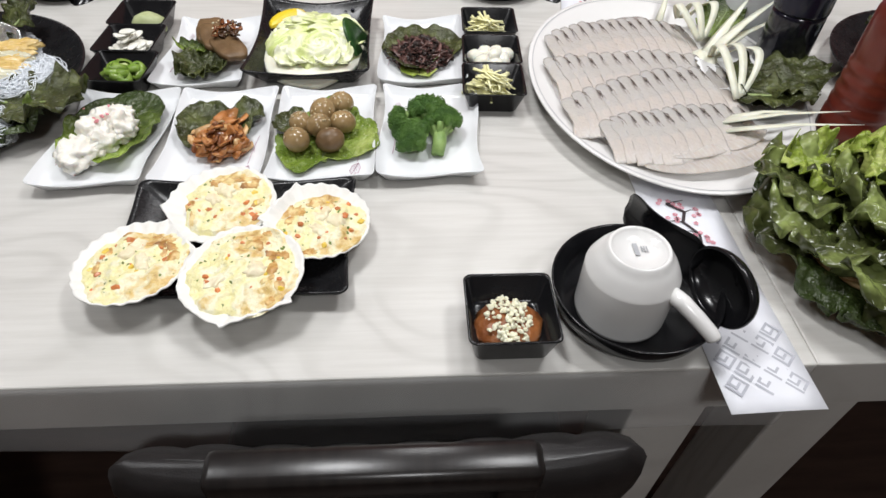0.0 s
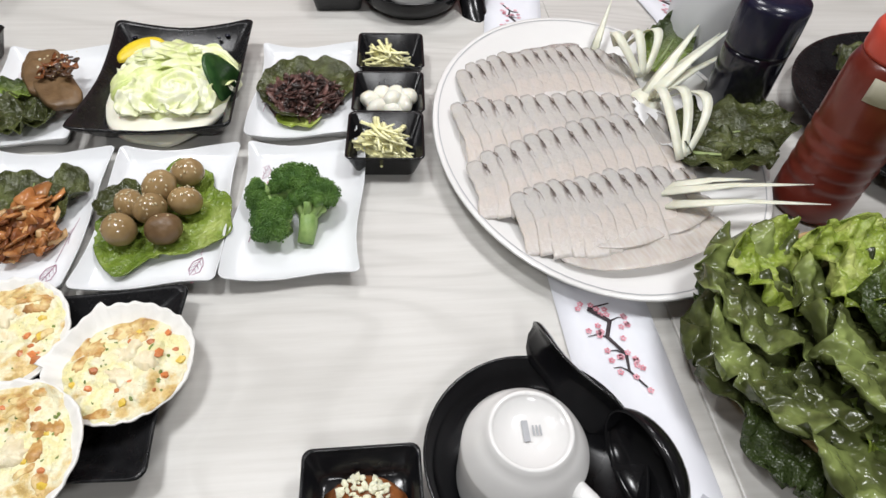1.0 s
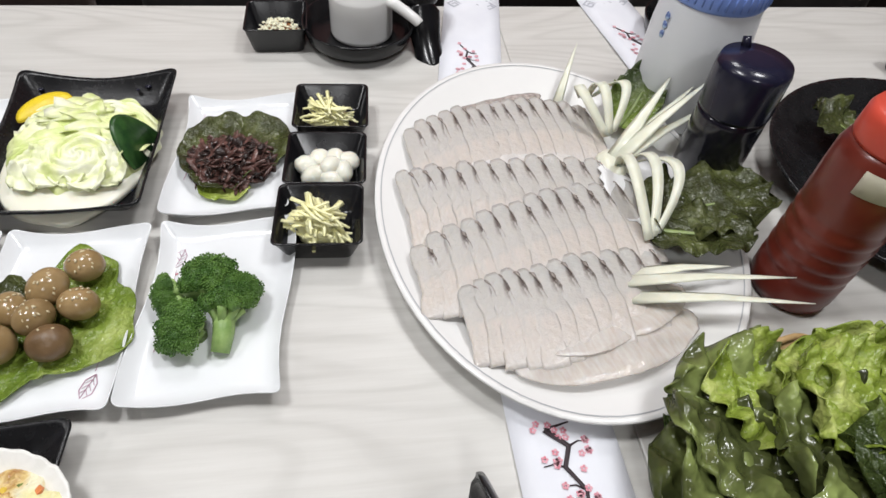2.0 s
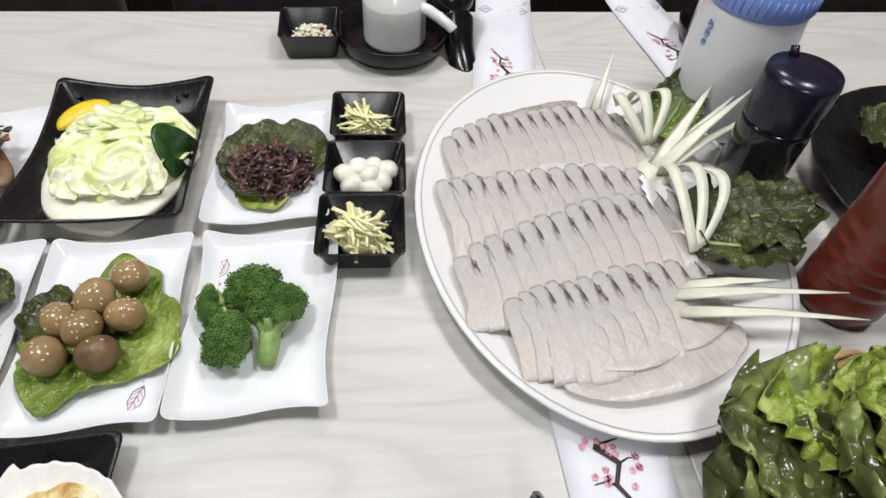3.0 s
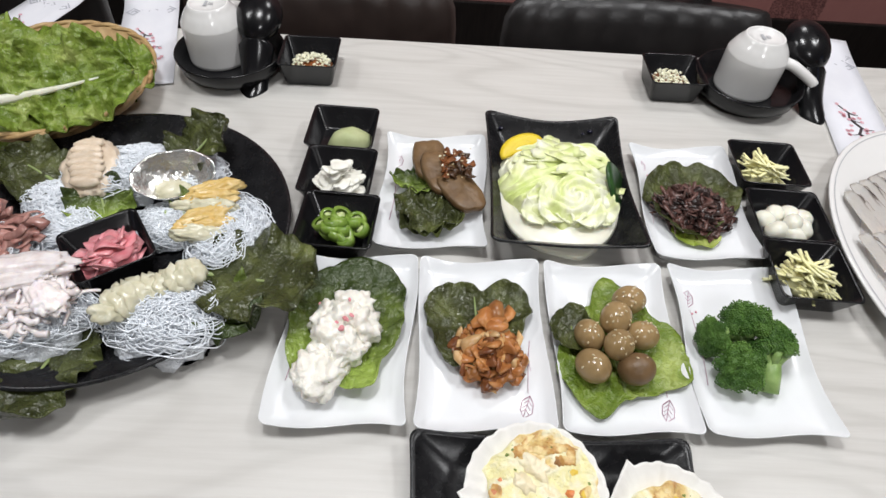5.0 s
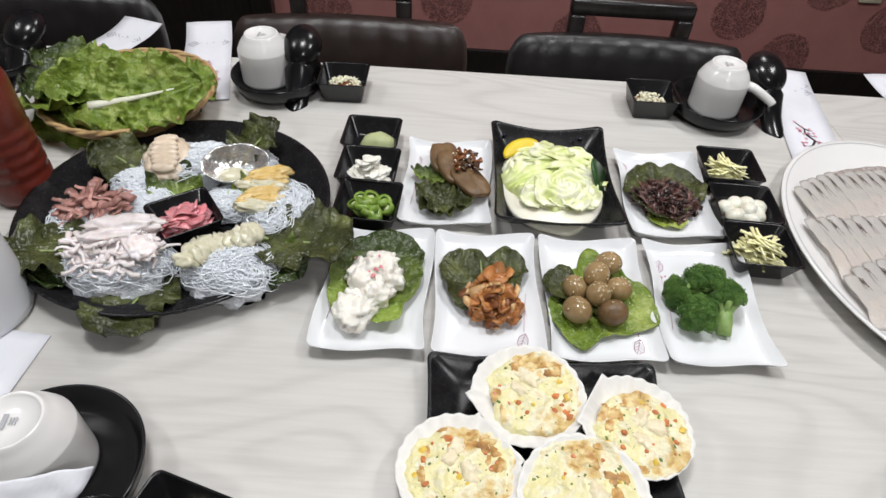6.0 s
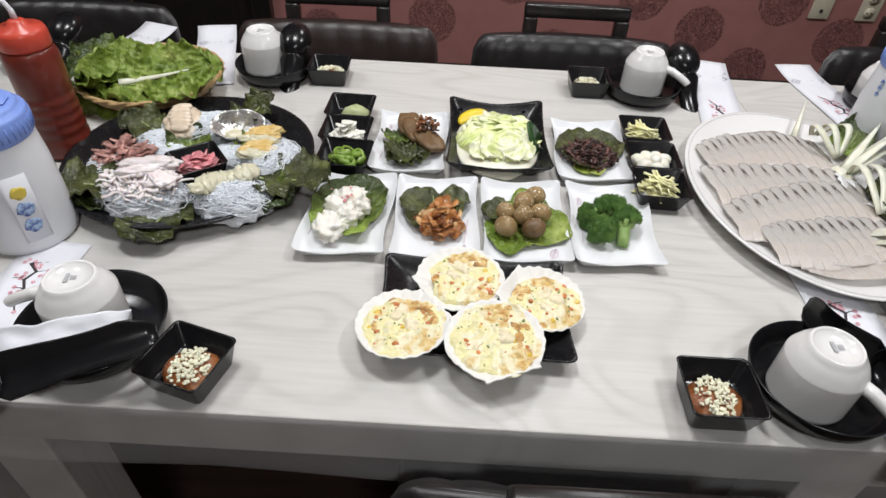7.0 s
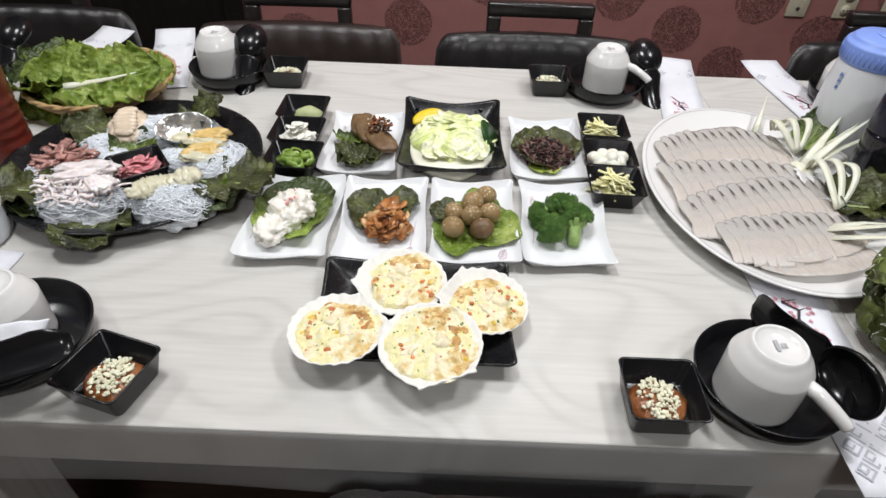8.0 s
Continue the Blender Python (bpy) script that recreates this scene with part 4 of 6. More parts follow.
def jug(x, y, rz, label):
    j = thing("water_jug", pose(x, y, TT, 0, 0, rz), label, "jug", "plastic water jugs")
    part("body", lathe([(0.046, 0.001), (0.0505, 0.004), (0.0520, 0.012), (0.0500, 0.10), (0.0470, 0.130), (0.0455, 0.140), (0.0435, 0.140), (0.0452, 0.128), (0.0480, 0.10), (0.0498, 0.012), (0.045, 0.005)], 44), M_JUG, j)
    lid = part("lid", lathe([(0.0475, 0.134), (0.0490, 0.1365), (0.0490, 0.158), (0.0470, 0.1615), (0.0440, 0.1618), (0.0425, 0.1660), (0.0380, 0.1700), (0.010, 0.1715)], 44), M_BLUE, j)
    bm = bmesh.new()
    for i in range(44):
        a = 2 * math.pi * i / 44
        tube(bm, [(0.0492 * math.cos(a), 0.0492 * math.sin(a), 0.139), (0.0492 * math.cos(a), 0.0492 * math.sin(a), 0.155)], 0.0009, 4)
    part("lid_grip", bm, M_BLUE, lid)
    bm = bmesh.new()
    box(bm, -0.012, 0.036, -0.010, 0.010, 0.1695, 0.1745, 0.003)
    part("pour_flap", bm, M_BLUE, lid)
    n = 8
    rows = [[Vector((0.0523 * math.cos(a), 0.0523 * math.sin(a), z)) for a in [radians(-74 + 30 * i / n) for i in range(n + 1)]] for z in (0.020, 0.06, 0.105)]
    lab = part("label", loft(rows, cap0=False, cap1=False, closed=False), M_PAPER, j, solid=0.0005)
    for zc, rad, mt in ((0.085, 0.008, M_YELLOWP), (0.064, 0.009, M_BLUEP), (0.042, 0.009, M_BLUEP)):
        a = radians(-59)
        bm = blob(rad, rad, 0.0008, 2, 0.3, 2, 2)
        part("printed_patch", bm, mt, lab, m=pose(0.0527 * math.cos(a), 0.0527 * math.sin(a), zc, 90, 0, 31))
    for k in range(3):
        a = radians(196)
        bm = blob(0.003, 0.004, 0.0007, k, 0.4, 3, 2)
        part("printed_mark", bm, M_BLUEP, j, m=pose(0.0503 * math.cos(a), 0.0503 * math.sin(a), 0.118 - 0.009 * k, 90, 0, -74))
    return j


jug(0.4280, 0.548, 0, "frosted plastic water jug with a blue lid")
jug(-0.7420, 0.240, 14, "frosted plastic water jug with a blue lid and printed label")


def napkin():
    """A limp tissue lying over the bowl's rim beside the upturned cup."""
    rows = []
    for i in range(31):
        u = i / 30
        row = []
        for j in range(19):
            v = j / 18
            x = -0.532 - 0.126 * u - 0.014 * v + 0.004 * noise.noise(Vector((u * 3, v * 3, 1)))
            y = 0.070 - 0.036 * u - 0.034 * v + 0.005 * noise.noise(Vector((u * 4, v * 2, 5)))
            d = math.hypot(x + 0.5855, y - 0.080)
            z = 0.058 - 0.022 * v - 0.8 * max(0.0, d - 0.070)
            z = max(0.016, z) + 0.0045 * noise.noise(Vector((x * 38, y * 60, 2))) + 0.0015 * noise.noise(Vector((x * 140, y * 140, 4)))
            row.append(Vector((x, y, TT + z)))
        rows.append(row)
    ob = part("paper_napkin", loft(rows, cap0=False, cap1=False, closed=False), M_PAPER, solid=0.0006)
    tagged(ob, "crumpled white paper napkin draped over a black bowl", "napkin")


napkin()


# ---- food ----
def leaf_thing(name, m, length, width, seed, material, label, group="", category="leaf", **kw):
    if length < 0.10 and group == "":
        kw.setdefault("pucker", 0.0014)
        kw.setdefault("rag", 0.06)
        kw["ruffle"] = min(kw.get("ruffle", 0.004), 0.0038)
    rib = kw.pop("rib", True)
    ob = part(name, leaf(length, width, seed, **kw), material, solid=0.0007, m=m)
    tagged(ob, label, category, group)
    if rib:
        part("leaf_rib", rib_of(length, 0.0028, kw.get("curl", 0.25), kw.get("z0", 0.0)), M_RIB, ob)
    return ob


def leaf_patch(x, y, z, radii, seed, material, label, group="", lift=0.006, ruffle=0.004, pucker=0.0020, rib=None, rz=0.0):
    """A lettuce leaf lying open; radii in millimetres at even angles from +x, anticlockwise."""
    n, nr, k = 120, 26, len(radii)
    off = Vector((seed * 4.1, seed * 1.3, 0))
    rows = []
    for i in range(nr + 1):
        u = max(i / nr, 0.02)
        row = []
        for j in range(n):
            a = 2 * math.pi * j / n
            f = j / n * k
            q, w = int(f), f - int(f)
            w = w * w * (3 - 2 * w)
            R = 0.001 * (radii[q % k] * (1 - w) + radii[(q + 1) % k] * w)
            R *= 1 + 0.06 * noise.noise(Vector((math.cos(a) * 3, math.sin(a) * 3, 2)) + off) + 0.022 * noise.noise(Vector((math.cos(a) * 9, math.sin(a) * 9, 4)) + off)
            px, py = u * R * math.cos(a), u * R * math.sin(a)
            e = u ** 3
            zz = lift * e * (1 + 0.5 * noise.noise(Vector((math.cos(a) * 1.5, math.sin(a) * 1.5, 7)) + off))
            zz += ruffle * e * noise.noise(Vector((math.cos(a) * 2.6, math.sin(a) * 2.6, 9 + u)) + off) * 1.6
            zz += pucker * (0.6 - abs(noise.noise(Vector((px * 85, py * 85, 5)) + off)) * 2) + 0.6 * pucker * noise.noise(Vector((px * 190, py * 190, 1)) + off)
            row.append(Vector((px, py, zz)))
        rows.append(row)
    ob = part("lettuce_leaf", loft(rows, cap0=True, cap1=False), material, solid=0.0007, m=pose(x, y, TT + z, 0, 0, rz))
    tagged(ob, label, "leaf", group)
    if rib is not None:
        c, d = math.cos(radians(rib)), math.sin(radians(rib))
        L = 0.001 * min(radii)
        bm = tube(bmesh.new(), [(c * L * t, d * L * t, 0.0018 + 0.4 * lift * abs(t) ** 3) for t in [i / 8 - 1 for i in range(16)]], 0.0026, 6, 0.0006, 0.4)
        part("leaf_rib", bm, M_RIB, ob)
    return ob


def bits(parent, name, materials, n, place, size, seed, box_like=True):
    """Small chopped pieces as parts that share a few meshes."""
    rnd = random.Random(seed)
    shapes = []
    for k in range(3):
        bm = bmesh.new()
        bmesh.ops.create_icosphere(bm, subdivisions=1, radius=1)
        for v in bm.verts:
            v.co = Vector((v.co.x * rnd.uniform(0.7, 1.2), v.co.y * rnd.uniform(0.6, 1.0), v.co.z * rnd.uniform(0.35, 0.7))) * (1 + 0.25 * noise.noise(v.co * 2 + Vector((k, seed, 0))))
        shapes.append(bm)
    meshes = []
    for mt in materials:
        for bm in shapes:
            meshes.append(mesh_of(bm.copy(), mt, not box_like))
    for bm in shapes:
        bm.free()
    for i in range(n):
        x, y, z = place(rnd)
        s = size * rnd.uniform(0.6, 1.3)
        piece(name, rnd.choice(meshes), parent, Matrix.LocRotScale((x, y, z), Euler((rnd.uniform(-0.5, 0.5), rnd.uniform(-0.5, 0.5), rnd.uniform(0, 6.3))), (s, s, s)))


# bean paste and minced garlic in the sauce dishes
for i, (dx, dy, dr) in enumerate(DISHES):
    p = thing("bean_paste", pose(dx, dy, TT + 0.0048, 0, 0, dr), "red-brown bean paste topped with minced garlic in a dish", "sauce", "bean paste portions")
    far = i > 1
    part("paste", blob(0.0272, 0.0262, 0.0120, i, 0.12, 2.2, 3, 0.0), M_SAUCE, p)

    def on(rnd, far=far):
        a, r = rnd.uniform(0, 6.28), 0.0232 * math.sqrt(rnd.random())
        x, y = r * math.cos(a) * (1.0 if far else 0.80), r * math.sin(a)
        return x, y, 0.0130 * math.sqrt(max(0.05, 1 - (r / 0.028) ** 2)) + rnd.uniform(0, 0.004)
    bits(p, "garlic_bit", [M_MINCE], 150, on, 0.0027, 10 + i)


def mound(parent_name, x, y, label, category, material, n, make, seed, spread, rise, z=0.005, rz=0.0, piece_name="piece", core=0.85, tilt=22, way=None):
    """A heap of strips or slices: shared meshes, one object a piece."""
    rnd = random.Random(seed)
    t = thing(parent_name, pose(x, y, TT + z, 0, 0, rz), label, category)
    mats = material if isinstance(material, list) else [material]
    material = mats[0]
    meshes = [mesh_of(make(rnd), mats[k % len(mats)]) for k in range(8)]
    part("heap_base", blob(spread[0] * core, spread[1] * core, rise * 0.55, seed, 0.2, 2.5, 3, -0.001), material, t)
    for i in range(n):
        a, r = rnd.uniform(0, 6.28), math.sqrt(rnd.random())
        h = rise * (1 - r * r) * rnd.uniform(0.55, 1.0) + 0.002
        piece(piece_name, rnd.choice(meshes), t, pose(spread[0] * r * math.cos(a), spread[1] * r * math.sin(a), h, rnd.uniform(-tilt, tilt), rnd.uniform(-tilt, tilt), rnd.uniform(0, 360) if way is None else rnd.gauss(way, 38)))
    return t


def shred(length, r):
    def f(rnd):
        bm = bmesh.new()
        L = length * rnd.uniform(0.65, 1.1)
        b = rnd.uniform(-0.004, 0.004)
        tube(bm, [(t * L - L / 2, b * math.sin(3.1 * t), 0.2 * b * math.sin(3 * t)) for t in (0, 0.25, 0.5, 0.75, 1)], r * rnd.uniform(0.6, 1.15), 4, r * 0.55, 0.6)
        return bm
    return f


mound("shredded_ginger", 0.054, 0.524, "heap of pale yellow ginger shreds in a black dish", "ginger", M_GINGERY, 62, shred(0.034, 0.0027), 31, (0.016, 0.013), 0.026, 0.008, piece_name="shred", core=1.15, tilt=11, way=-25)
mound("shredded_ginger", 0.046, 0.375, "heap of pale yellow ginger shreds in a black dish", "ginger", M_GINGERY, 75, shred(0.041, 0.0028), 32, (0.015, 0.013), 0.030, 0.008, piece_name="shred", core=1.15, tilt=11, way=-40)
rnd = random.Random(4)
for i, (gx, gy, gz) in enumerate([(-0.018, 0.006, 0.010), (-0.006, 0.014, 0.011), (0.008, 0.013, 0.012), (0.019, 0.010, 0.011), (-0.012, -0.009, 0.011), (0.003, -0.004, 0.016), (0.014, -0.006, 0.012), (0.004, -0.015, 0.010)]):
    ob = part("garlic_clove", blob(0.0118, 0.0098, 0.0092, i, 0.10, 1.2, 3), M_GARLIC, m=pose(0.0525 + gx, 0.4465 + gy, TT + gz + 0.005, 10 * i, 15, 47 * i))
    tagged(ob, "glossy ivory pickled garlic clove in a black dish", "garlic", "pickled garlic cloves")
ob = part("wasabi_lump", blob(0.023, 0.017, 0.021, 3, 0.12, 1.5, 3, -0.004), M_WASABI, m=pose(-0.393, 0.539, TT + 0.0115, 0, 0, 8))
tagged(ob, "smooth pale green lump of wasabi paste", "wasabi")


def garlic_slice(rnd):
    bm = bmesh.new()
    w, l = rnd.uniform(0.0045, 0.0065), rnd.uniform(0.008, 0.011)
    return loft([[Vector((w * k * math.cos(a), l * k * math.sin(a) * (1 - 0.2 * math.sin(a)), z)) for a in [2 * math.pi * i / 12 for i in range(12)]] for k, z in ((0.85, 0), (1, 0.0008), (1, 0.0016), (0.85, 0.0024))])


mound("sliced_garlic", -0.395, 0.474, "heap of white raw garlic slices in a black dish", "garlic", M_SLGARLIC, 44, garlic_slice, 41, (0.024, 0.017), 0.030, 0.008, piece_name="slice")
ch = thing("sliced_chili", pose(-0.386, 0.410, TT + 0.010), "rings of sliced green chili in a black dish", "chili")
rnd = random.Random(6)
chm = []
for k in range(3):
    R = 0.0075 + 0.0012 * k
    chm.append(mesh_of(lathe([(R * 0.62, -0.0035), (R * 0.95, -0.0045), (R, 0), (R * 0.95, 0.0045), (R * 0.62, 0.0035)], 18, False, False), M_CHILI))
chi = mesh_of(blob(0.0052, 0.0052, 0.0028, 2, 0.35, 3, 2), M_CHILIIN)
for i in range(19):
    a, r = rnd.uniform(0, 6.28), 0.021 * math.sqrt(rnd.random())
    m = pose(r * math.cos(a), 0.8 * r * math.sin(a), 0.008 + 0.012 * rnd.random() * (1 - r / 0.024), rnd.uniform(-45, 45), rnd.uniform(-45, 45), rnd.uniform(0, 360))
    piece("chili_ring", chm[i % 3], ch, m)
    piece("chili_core", chi, ch, m)

# baked scallops
def scallop(x, y, z, R, hinge, tilt, seed, off, cr, crust):
    """A shell with a straight hinge at that angle; the cheese sits off its middle and browns towards crust."""
    t = thing("baked_scallop", pose(x, y, TT + z, tilt[0], tilt[1], 0), "baked scallop in its white shell under browned cheese", "scallop", "baked scallops")
    n = 120
    sd = Vector((seed * 4.7, seed * 1.9, 0))

    def ring(k, zz):
        out = []
        for i in range(n):
            a = 2 * math.pi * i / n
            d = abs((a - radians(hinge) + math.pi) % (2 * math.pi) - math.pi)
            rad = 1 + 0.010 * abs(math.cos(12 * a)) * k + 0.035 * noise.noise(Vector((math.cos(a) * 1.6, math.sin(a) * 1.6, seed * 3.7)))
            rad += 0.018 * k * noise.noise(Vector((math.cos(a) * 9, math.sin(a) * 9, seed * 2.1)))
            if d < 0.58:
                rad = 1 + (0.93 / math.cos(d) - 1) * k
            out.append(Vector((R * k * rad * math.cos(a), R * k * rad * math.sin(a), zz + 0.0009 * math.cos(24 * a) * k * k)))
        return out
    outer = [ring(0.15, 0.0), ring(0.4, 0.0015), ring(0.7, 0.0065), ring(0.92, 0.0128), ring(1.0, 0.0160)]
    inner = [ring(0.995, 0.0172), ring(0.95, 0.0162), ring(0.80, 0.0118), ring(0.6, 0.0072), ring(0.38, 0.0042), ring(0.12, 0.0030)]
    part("shell", loft(outer + inner), M_SHELL, t)
    ox, oy = off

    def floor_at(px, py):
        return 0.0030 + 0.0146 * min(1.1, math.hypot(px, py) / R) ** 2.1

    def top(px, py):
        q = min(1.0, math.hypot(px - ox, py - oy) / cr)
        h = 0.0125 + 0.0050 * math.sqrt(max(0, 1 - q * q))
        h += 0.0042 * noise.noise(Vector((px * 55, py * 55, 1)) + sd) + 0.0022 * noise.noise(Vector((px * 140, py * 140, 2)) + sd)
        return max(h, floor_at(px, py) + 0.0012 + 0.0010 * noise.noise(Vector((px * 120, py * 120, 3)) + sd))
    rows = []
    nr, na = 26, 96
    for i in range(nr + 1):
        row = []
        for j in range(na):
            a = 2 * math.pi * j / na
            lim = cr * (1 + 0.16 * noise.noise(Vector((math.cos(a) * 1.7, math.sin(a) * 1.7, 9)) + sd) + 0.07 * noise.noise(Vector((math.cos(a) * 6, math.sin(a) * 6, 5)) + sd))
            r = lim * max(i / nr, 0.02)
            px, py = ox + r * math.cos(a), oy + r * math.sin(a)
            d = math.hypot(px, py)
            if d > 0.985 * R:
                px, py = px * 0.985 * R / d, py * 0.985 * R / d
            row.append(Vector((px, py, top(px, py) if i < nr else floor_at(px, py) - 0.001)))
        rows.append(row)
    part("cheese_filling", loft(rows, cap0=True, cap1=False), M_CHEESE, t, "yellow cheese filling with browned spots")
    r_ = random.Random(seed * 31)

    def patch(px, py, ra, rb, turn, rise, q_):
        prows = []
        for i in range(8):
            u = max(i / 7, 0.03)
            row = []
            for j in range(28):
                a = 2 * math.pi * j / 28
                k = u * (1 + 0.55 * noise.noise(Vector((math.cos(a) * 1.8, math.sin(a) * 1.8, q_)) + sd))
                x_, y_ = ra * k * math.cos(a), rb * k * math.sin(a)
                x_, y_ = px + x_ * math.cos(turn) - y_ * math.sin(turn), py + x_ * math.sin(turn) + y_ * math.cos(turn)
                row.append(Vector((x_, y_, top(x_, y_) + rise * (1 - u ** 3) - (0.0012 if i == 7 else 0.0) + 0.0002)))
            prows.append(row)
        return loft(prows, cap0=True, cap1=False)
    for k in range(16):
        a = radians(crust) + r_.gauss(0, 0.9)
        d = cr * r_.uniform(0.50, 0.90)
        part("browned_crust", patch(ox + d * math.cos(a), oy + d * math.sin(a), r_.uniform(0.004, 0.0085), r_.uniform(0.002, 0.0042), a + 1.57 + r_.uniform(-0.7, 0.7), 0.0007, k), M_CRUST, t)
    for k in range(3):
        a, d = r_.uniform(0, 6.28), cr * r_.uniform(0.15, 0.55)
        part("scallop_meat", patch(ox + d * math.cos(a), oy + d * math.sin(a), 0.0095, 0.0065, r_.uniform(0, 3), 0.0022, 30 + k), M_SCMEAT, t)
    for nm, mt, cnt, sz, s2 in (("pepper_bit", [M_CARROT], 12, 0.0038, 1), ("corn_bit", [M_CORN], 4, 0.0042, 3), ("herb_bit", [M_HERB], 44, 0.0019, 2)):
        def at(q_):
            a, r = q_.uniform(0, 6.28), cr * 0.88 * math.sqrt(q_.random())
            px, py = ox + r * math.cos(a), oy + r * math.sin(a)
            return px, py, top(px, py) - 0.0008
        bits(t, nm, mt, cnt, at, sz, seed * 10 + s2, True)
    return t


scallop(-0.2215, 0.1690, 0.0130, 0.0485, 215, (3, 0), 1, (0.0065, 0.0030), 0.0395, 80)
scallop(-0.1345, 0.1465, 0.0120, 0.0465, 150, (2, 4), 2, (0.0050, -0.0050), 0.0395, 120)
scallop(-0.2780, 0.0985, 0.0125, 0.0480, 40, (-2, -3), 3, (0.0020, -0.0035), 0.0425, 60)
scallop(-0.1855, 0.0805, 0.0180, 0.0490, 292, (3, -2), 4, (0.0010, 0.0020), 0.0450, 20)

# potato salad
leaf_patch(-0.3660, 0.3030, 0.0085, (46, 50, 62, 71, 73, 66, 56, 50, 47, 51, 58, 63, 59, 64, 45, 45), 11, M_MIDGREEN, "green lettuce leaf with a dark tip under potato salad", lift=0.011, ruffle=0.006, rib=78)
ps = thing("potato_salad", pose(-0.370, 0.288, TT + 0.015), "lumpy white potato salad with red bits on lettuce", "salad")
for i, (bx, by, br, bz) in enumerate([(0.008, 0.030, 0.016, 0.017), (0.016, 0.010, 0.018, 0.019), (-0.010, 0.014, 0.016, 0.019), (-0.006, 0.000, 0.017, 0.021), (0.006, -0.010, 0.017, 0.018), (-0.012, -0.034, 0.020, 0.015), (0.001, 0.016, 0.016, 0.021), (-0.014, -0.018, 0.013, 0.014)]):
    part("salad_lump", blob(br, br * 0.92, bz * 0.85, 20 + i, 0.40, 1.5, 4), M_MAYO, ps, m=pose(bx, by, 0.004, 0, 0, 50 * i))
bits(ps, "red_bit", [M_PINKG], 7, lambda r: (r.uniform(-0.018, 0.01), r.uniform(-0.01, 0.03), 0.0235), 0.0024, 77)

# seasoned radish
leaf_patch(-0.2570, 0.3100, 0.0085, (39, 50, 55, 47, 39, 46, 50, 50, 44, 41, 43, 47, 44, 40, 36, 35), 21, M_DKGREEN, "dark green lettuce leaf under red seasoned radish", lift=0.009, ruffle=0.007, rib=95)


def curl_strip(length, w, th, bend=2.2):
    def f(rnd):
        bm = bmesh.new()
        L, b = length * rnd.uniform(0.6, 1.2), bend * rnd.uniform(-1, 1)
        ph, tw = rnd.uniform(0, 6), rnd.uniform(-1.4, 1.4)
        rows = []
        for i in range(9):
            u = i / 8 - 0.5
            a = b * u
            c = Vector((L * u, 0.25 * L * math.cos(a * 2) * b * 0.4, 0.35 * w * math.sin(u * 5 + ph)))
            ww = w * (0.85 + 0.25 * math.sin(u * 7 + ph)) * (0.8 if i in (0, 8) else 1)
            side = Vector((0.2 * math.sin(ph), math.cos(tw * u), math.sin(tw * u)))
            up = Vector((0, -math.sin(tw * u), math.cos(tw * u)))
            rows.append([c + side * ww + up * th * 0.4, c + up * th, c - side * ww + up * th * 0.4, c - side * ww - up * th * 0.4, c - up * th, c + side * ww - up * th * 0.4])
        return loft(rows)
    return f


mound("seasoned_radish", -0.2480, 0.2800, "heap of red seasoned dried radish strips", "side dish", [M_KIMCHI, M_KIMCHI_DARK, M_KIMCHI, M_KIMCHI, M_KIMCHI_PALE, M_KIMCHI_DARK, M_KIMCHI], 85, curl_strip(0.019, 0.0056, 0.0017, 3.0), 51, (0.027, 0.026), 0.020, 0.010, piece_name="strip", tilt=34)
mound("seasoned_radish", -0.2460, 0.3120, "few red seasoned radish strips on a dark leaf", "side dish", M_KIMCHI, 9, curl_strip(0.024, 0.0070, 0.0015), 52, (0.008, 0.014), 0.012, 0.012, piece_name="strip")

# quail eggs
leaf_patch(-0.1420, 0.2890, 0.0080, (59, 58, 53, 70, 80, 49, 46, 43, 49, 55, 57, 62, 42, 40, 46, 61), 31, M_LEAFY, "frilled light green lettuce leaf under braised quail eggs", lift=0.004, ruffle=0.005, rib=95)
leaf_patch(-0.1780, 0.3080, 0.0150, (17, 19, 21, 23, 24, 21, 19, 19, 19, 20, 20, 22, 22, 19, 17, 15), 33, M_DKGREEN, "small dark lettuce leaf under braised quail eggs", lift=0.006, ruffle=0.004, pucker=0.0012)
EGGS = [(-0.1265, 0.337, 0.0135), (-0.1435, 0.313, 0.0140), (-0.1660, 0.299, 0.0128), (-0.1215, 0.301, 0.0130), (-0.1450, 0.2870, 0.0132), (-0.1670, 0.270, 0.0142), (-0.1325, 0.269, 0.0140)]
for i, (ex, ey, er) in enumerate(EGGS):
    ob = part("quail_egg", blob(er * 1.08, er * 0.93, er * 0.93, 40 + i, 0.02, 1, 4), M_EGG if i != 6 else M_MEAT, m=pose(ex, ey, TT + 0.0235 + (0.006 if i in (1, 4) else 0), 0, -12, 61 * i))
    tagged(ob, "glossy brown soy-braised quail egg on lettuce", "egg", "braised quail eggs")
ss = thing("sesame_seeds", pose(-0.142, 0.30, TT + 0.034), "scattered pale sesame seeds on the quail eggs", "sesame", kind="stuff")
rnd = random.Random(9)
sm = mesh_of(blob(0.0016, 0.0009, 0.0007, 1, 0.05, 1, 1), M_SESAME)
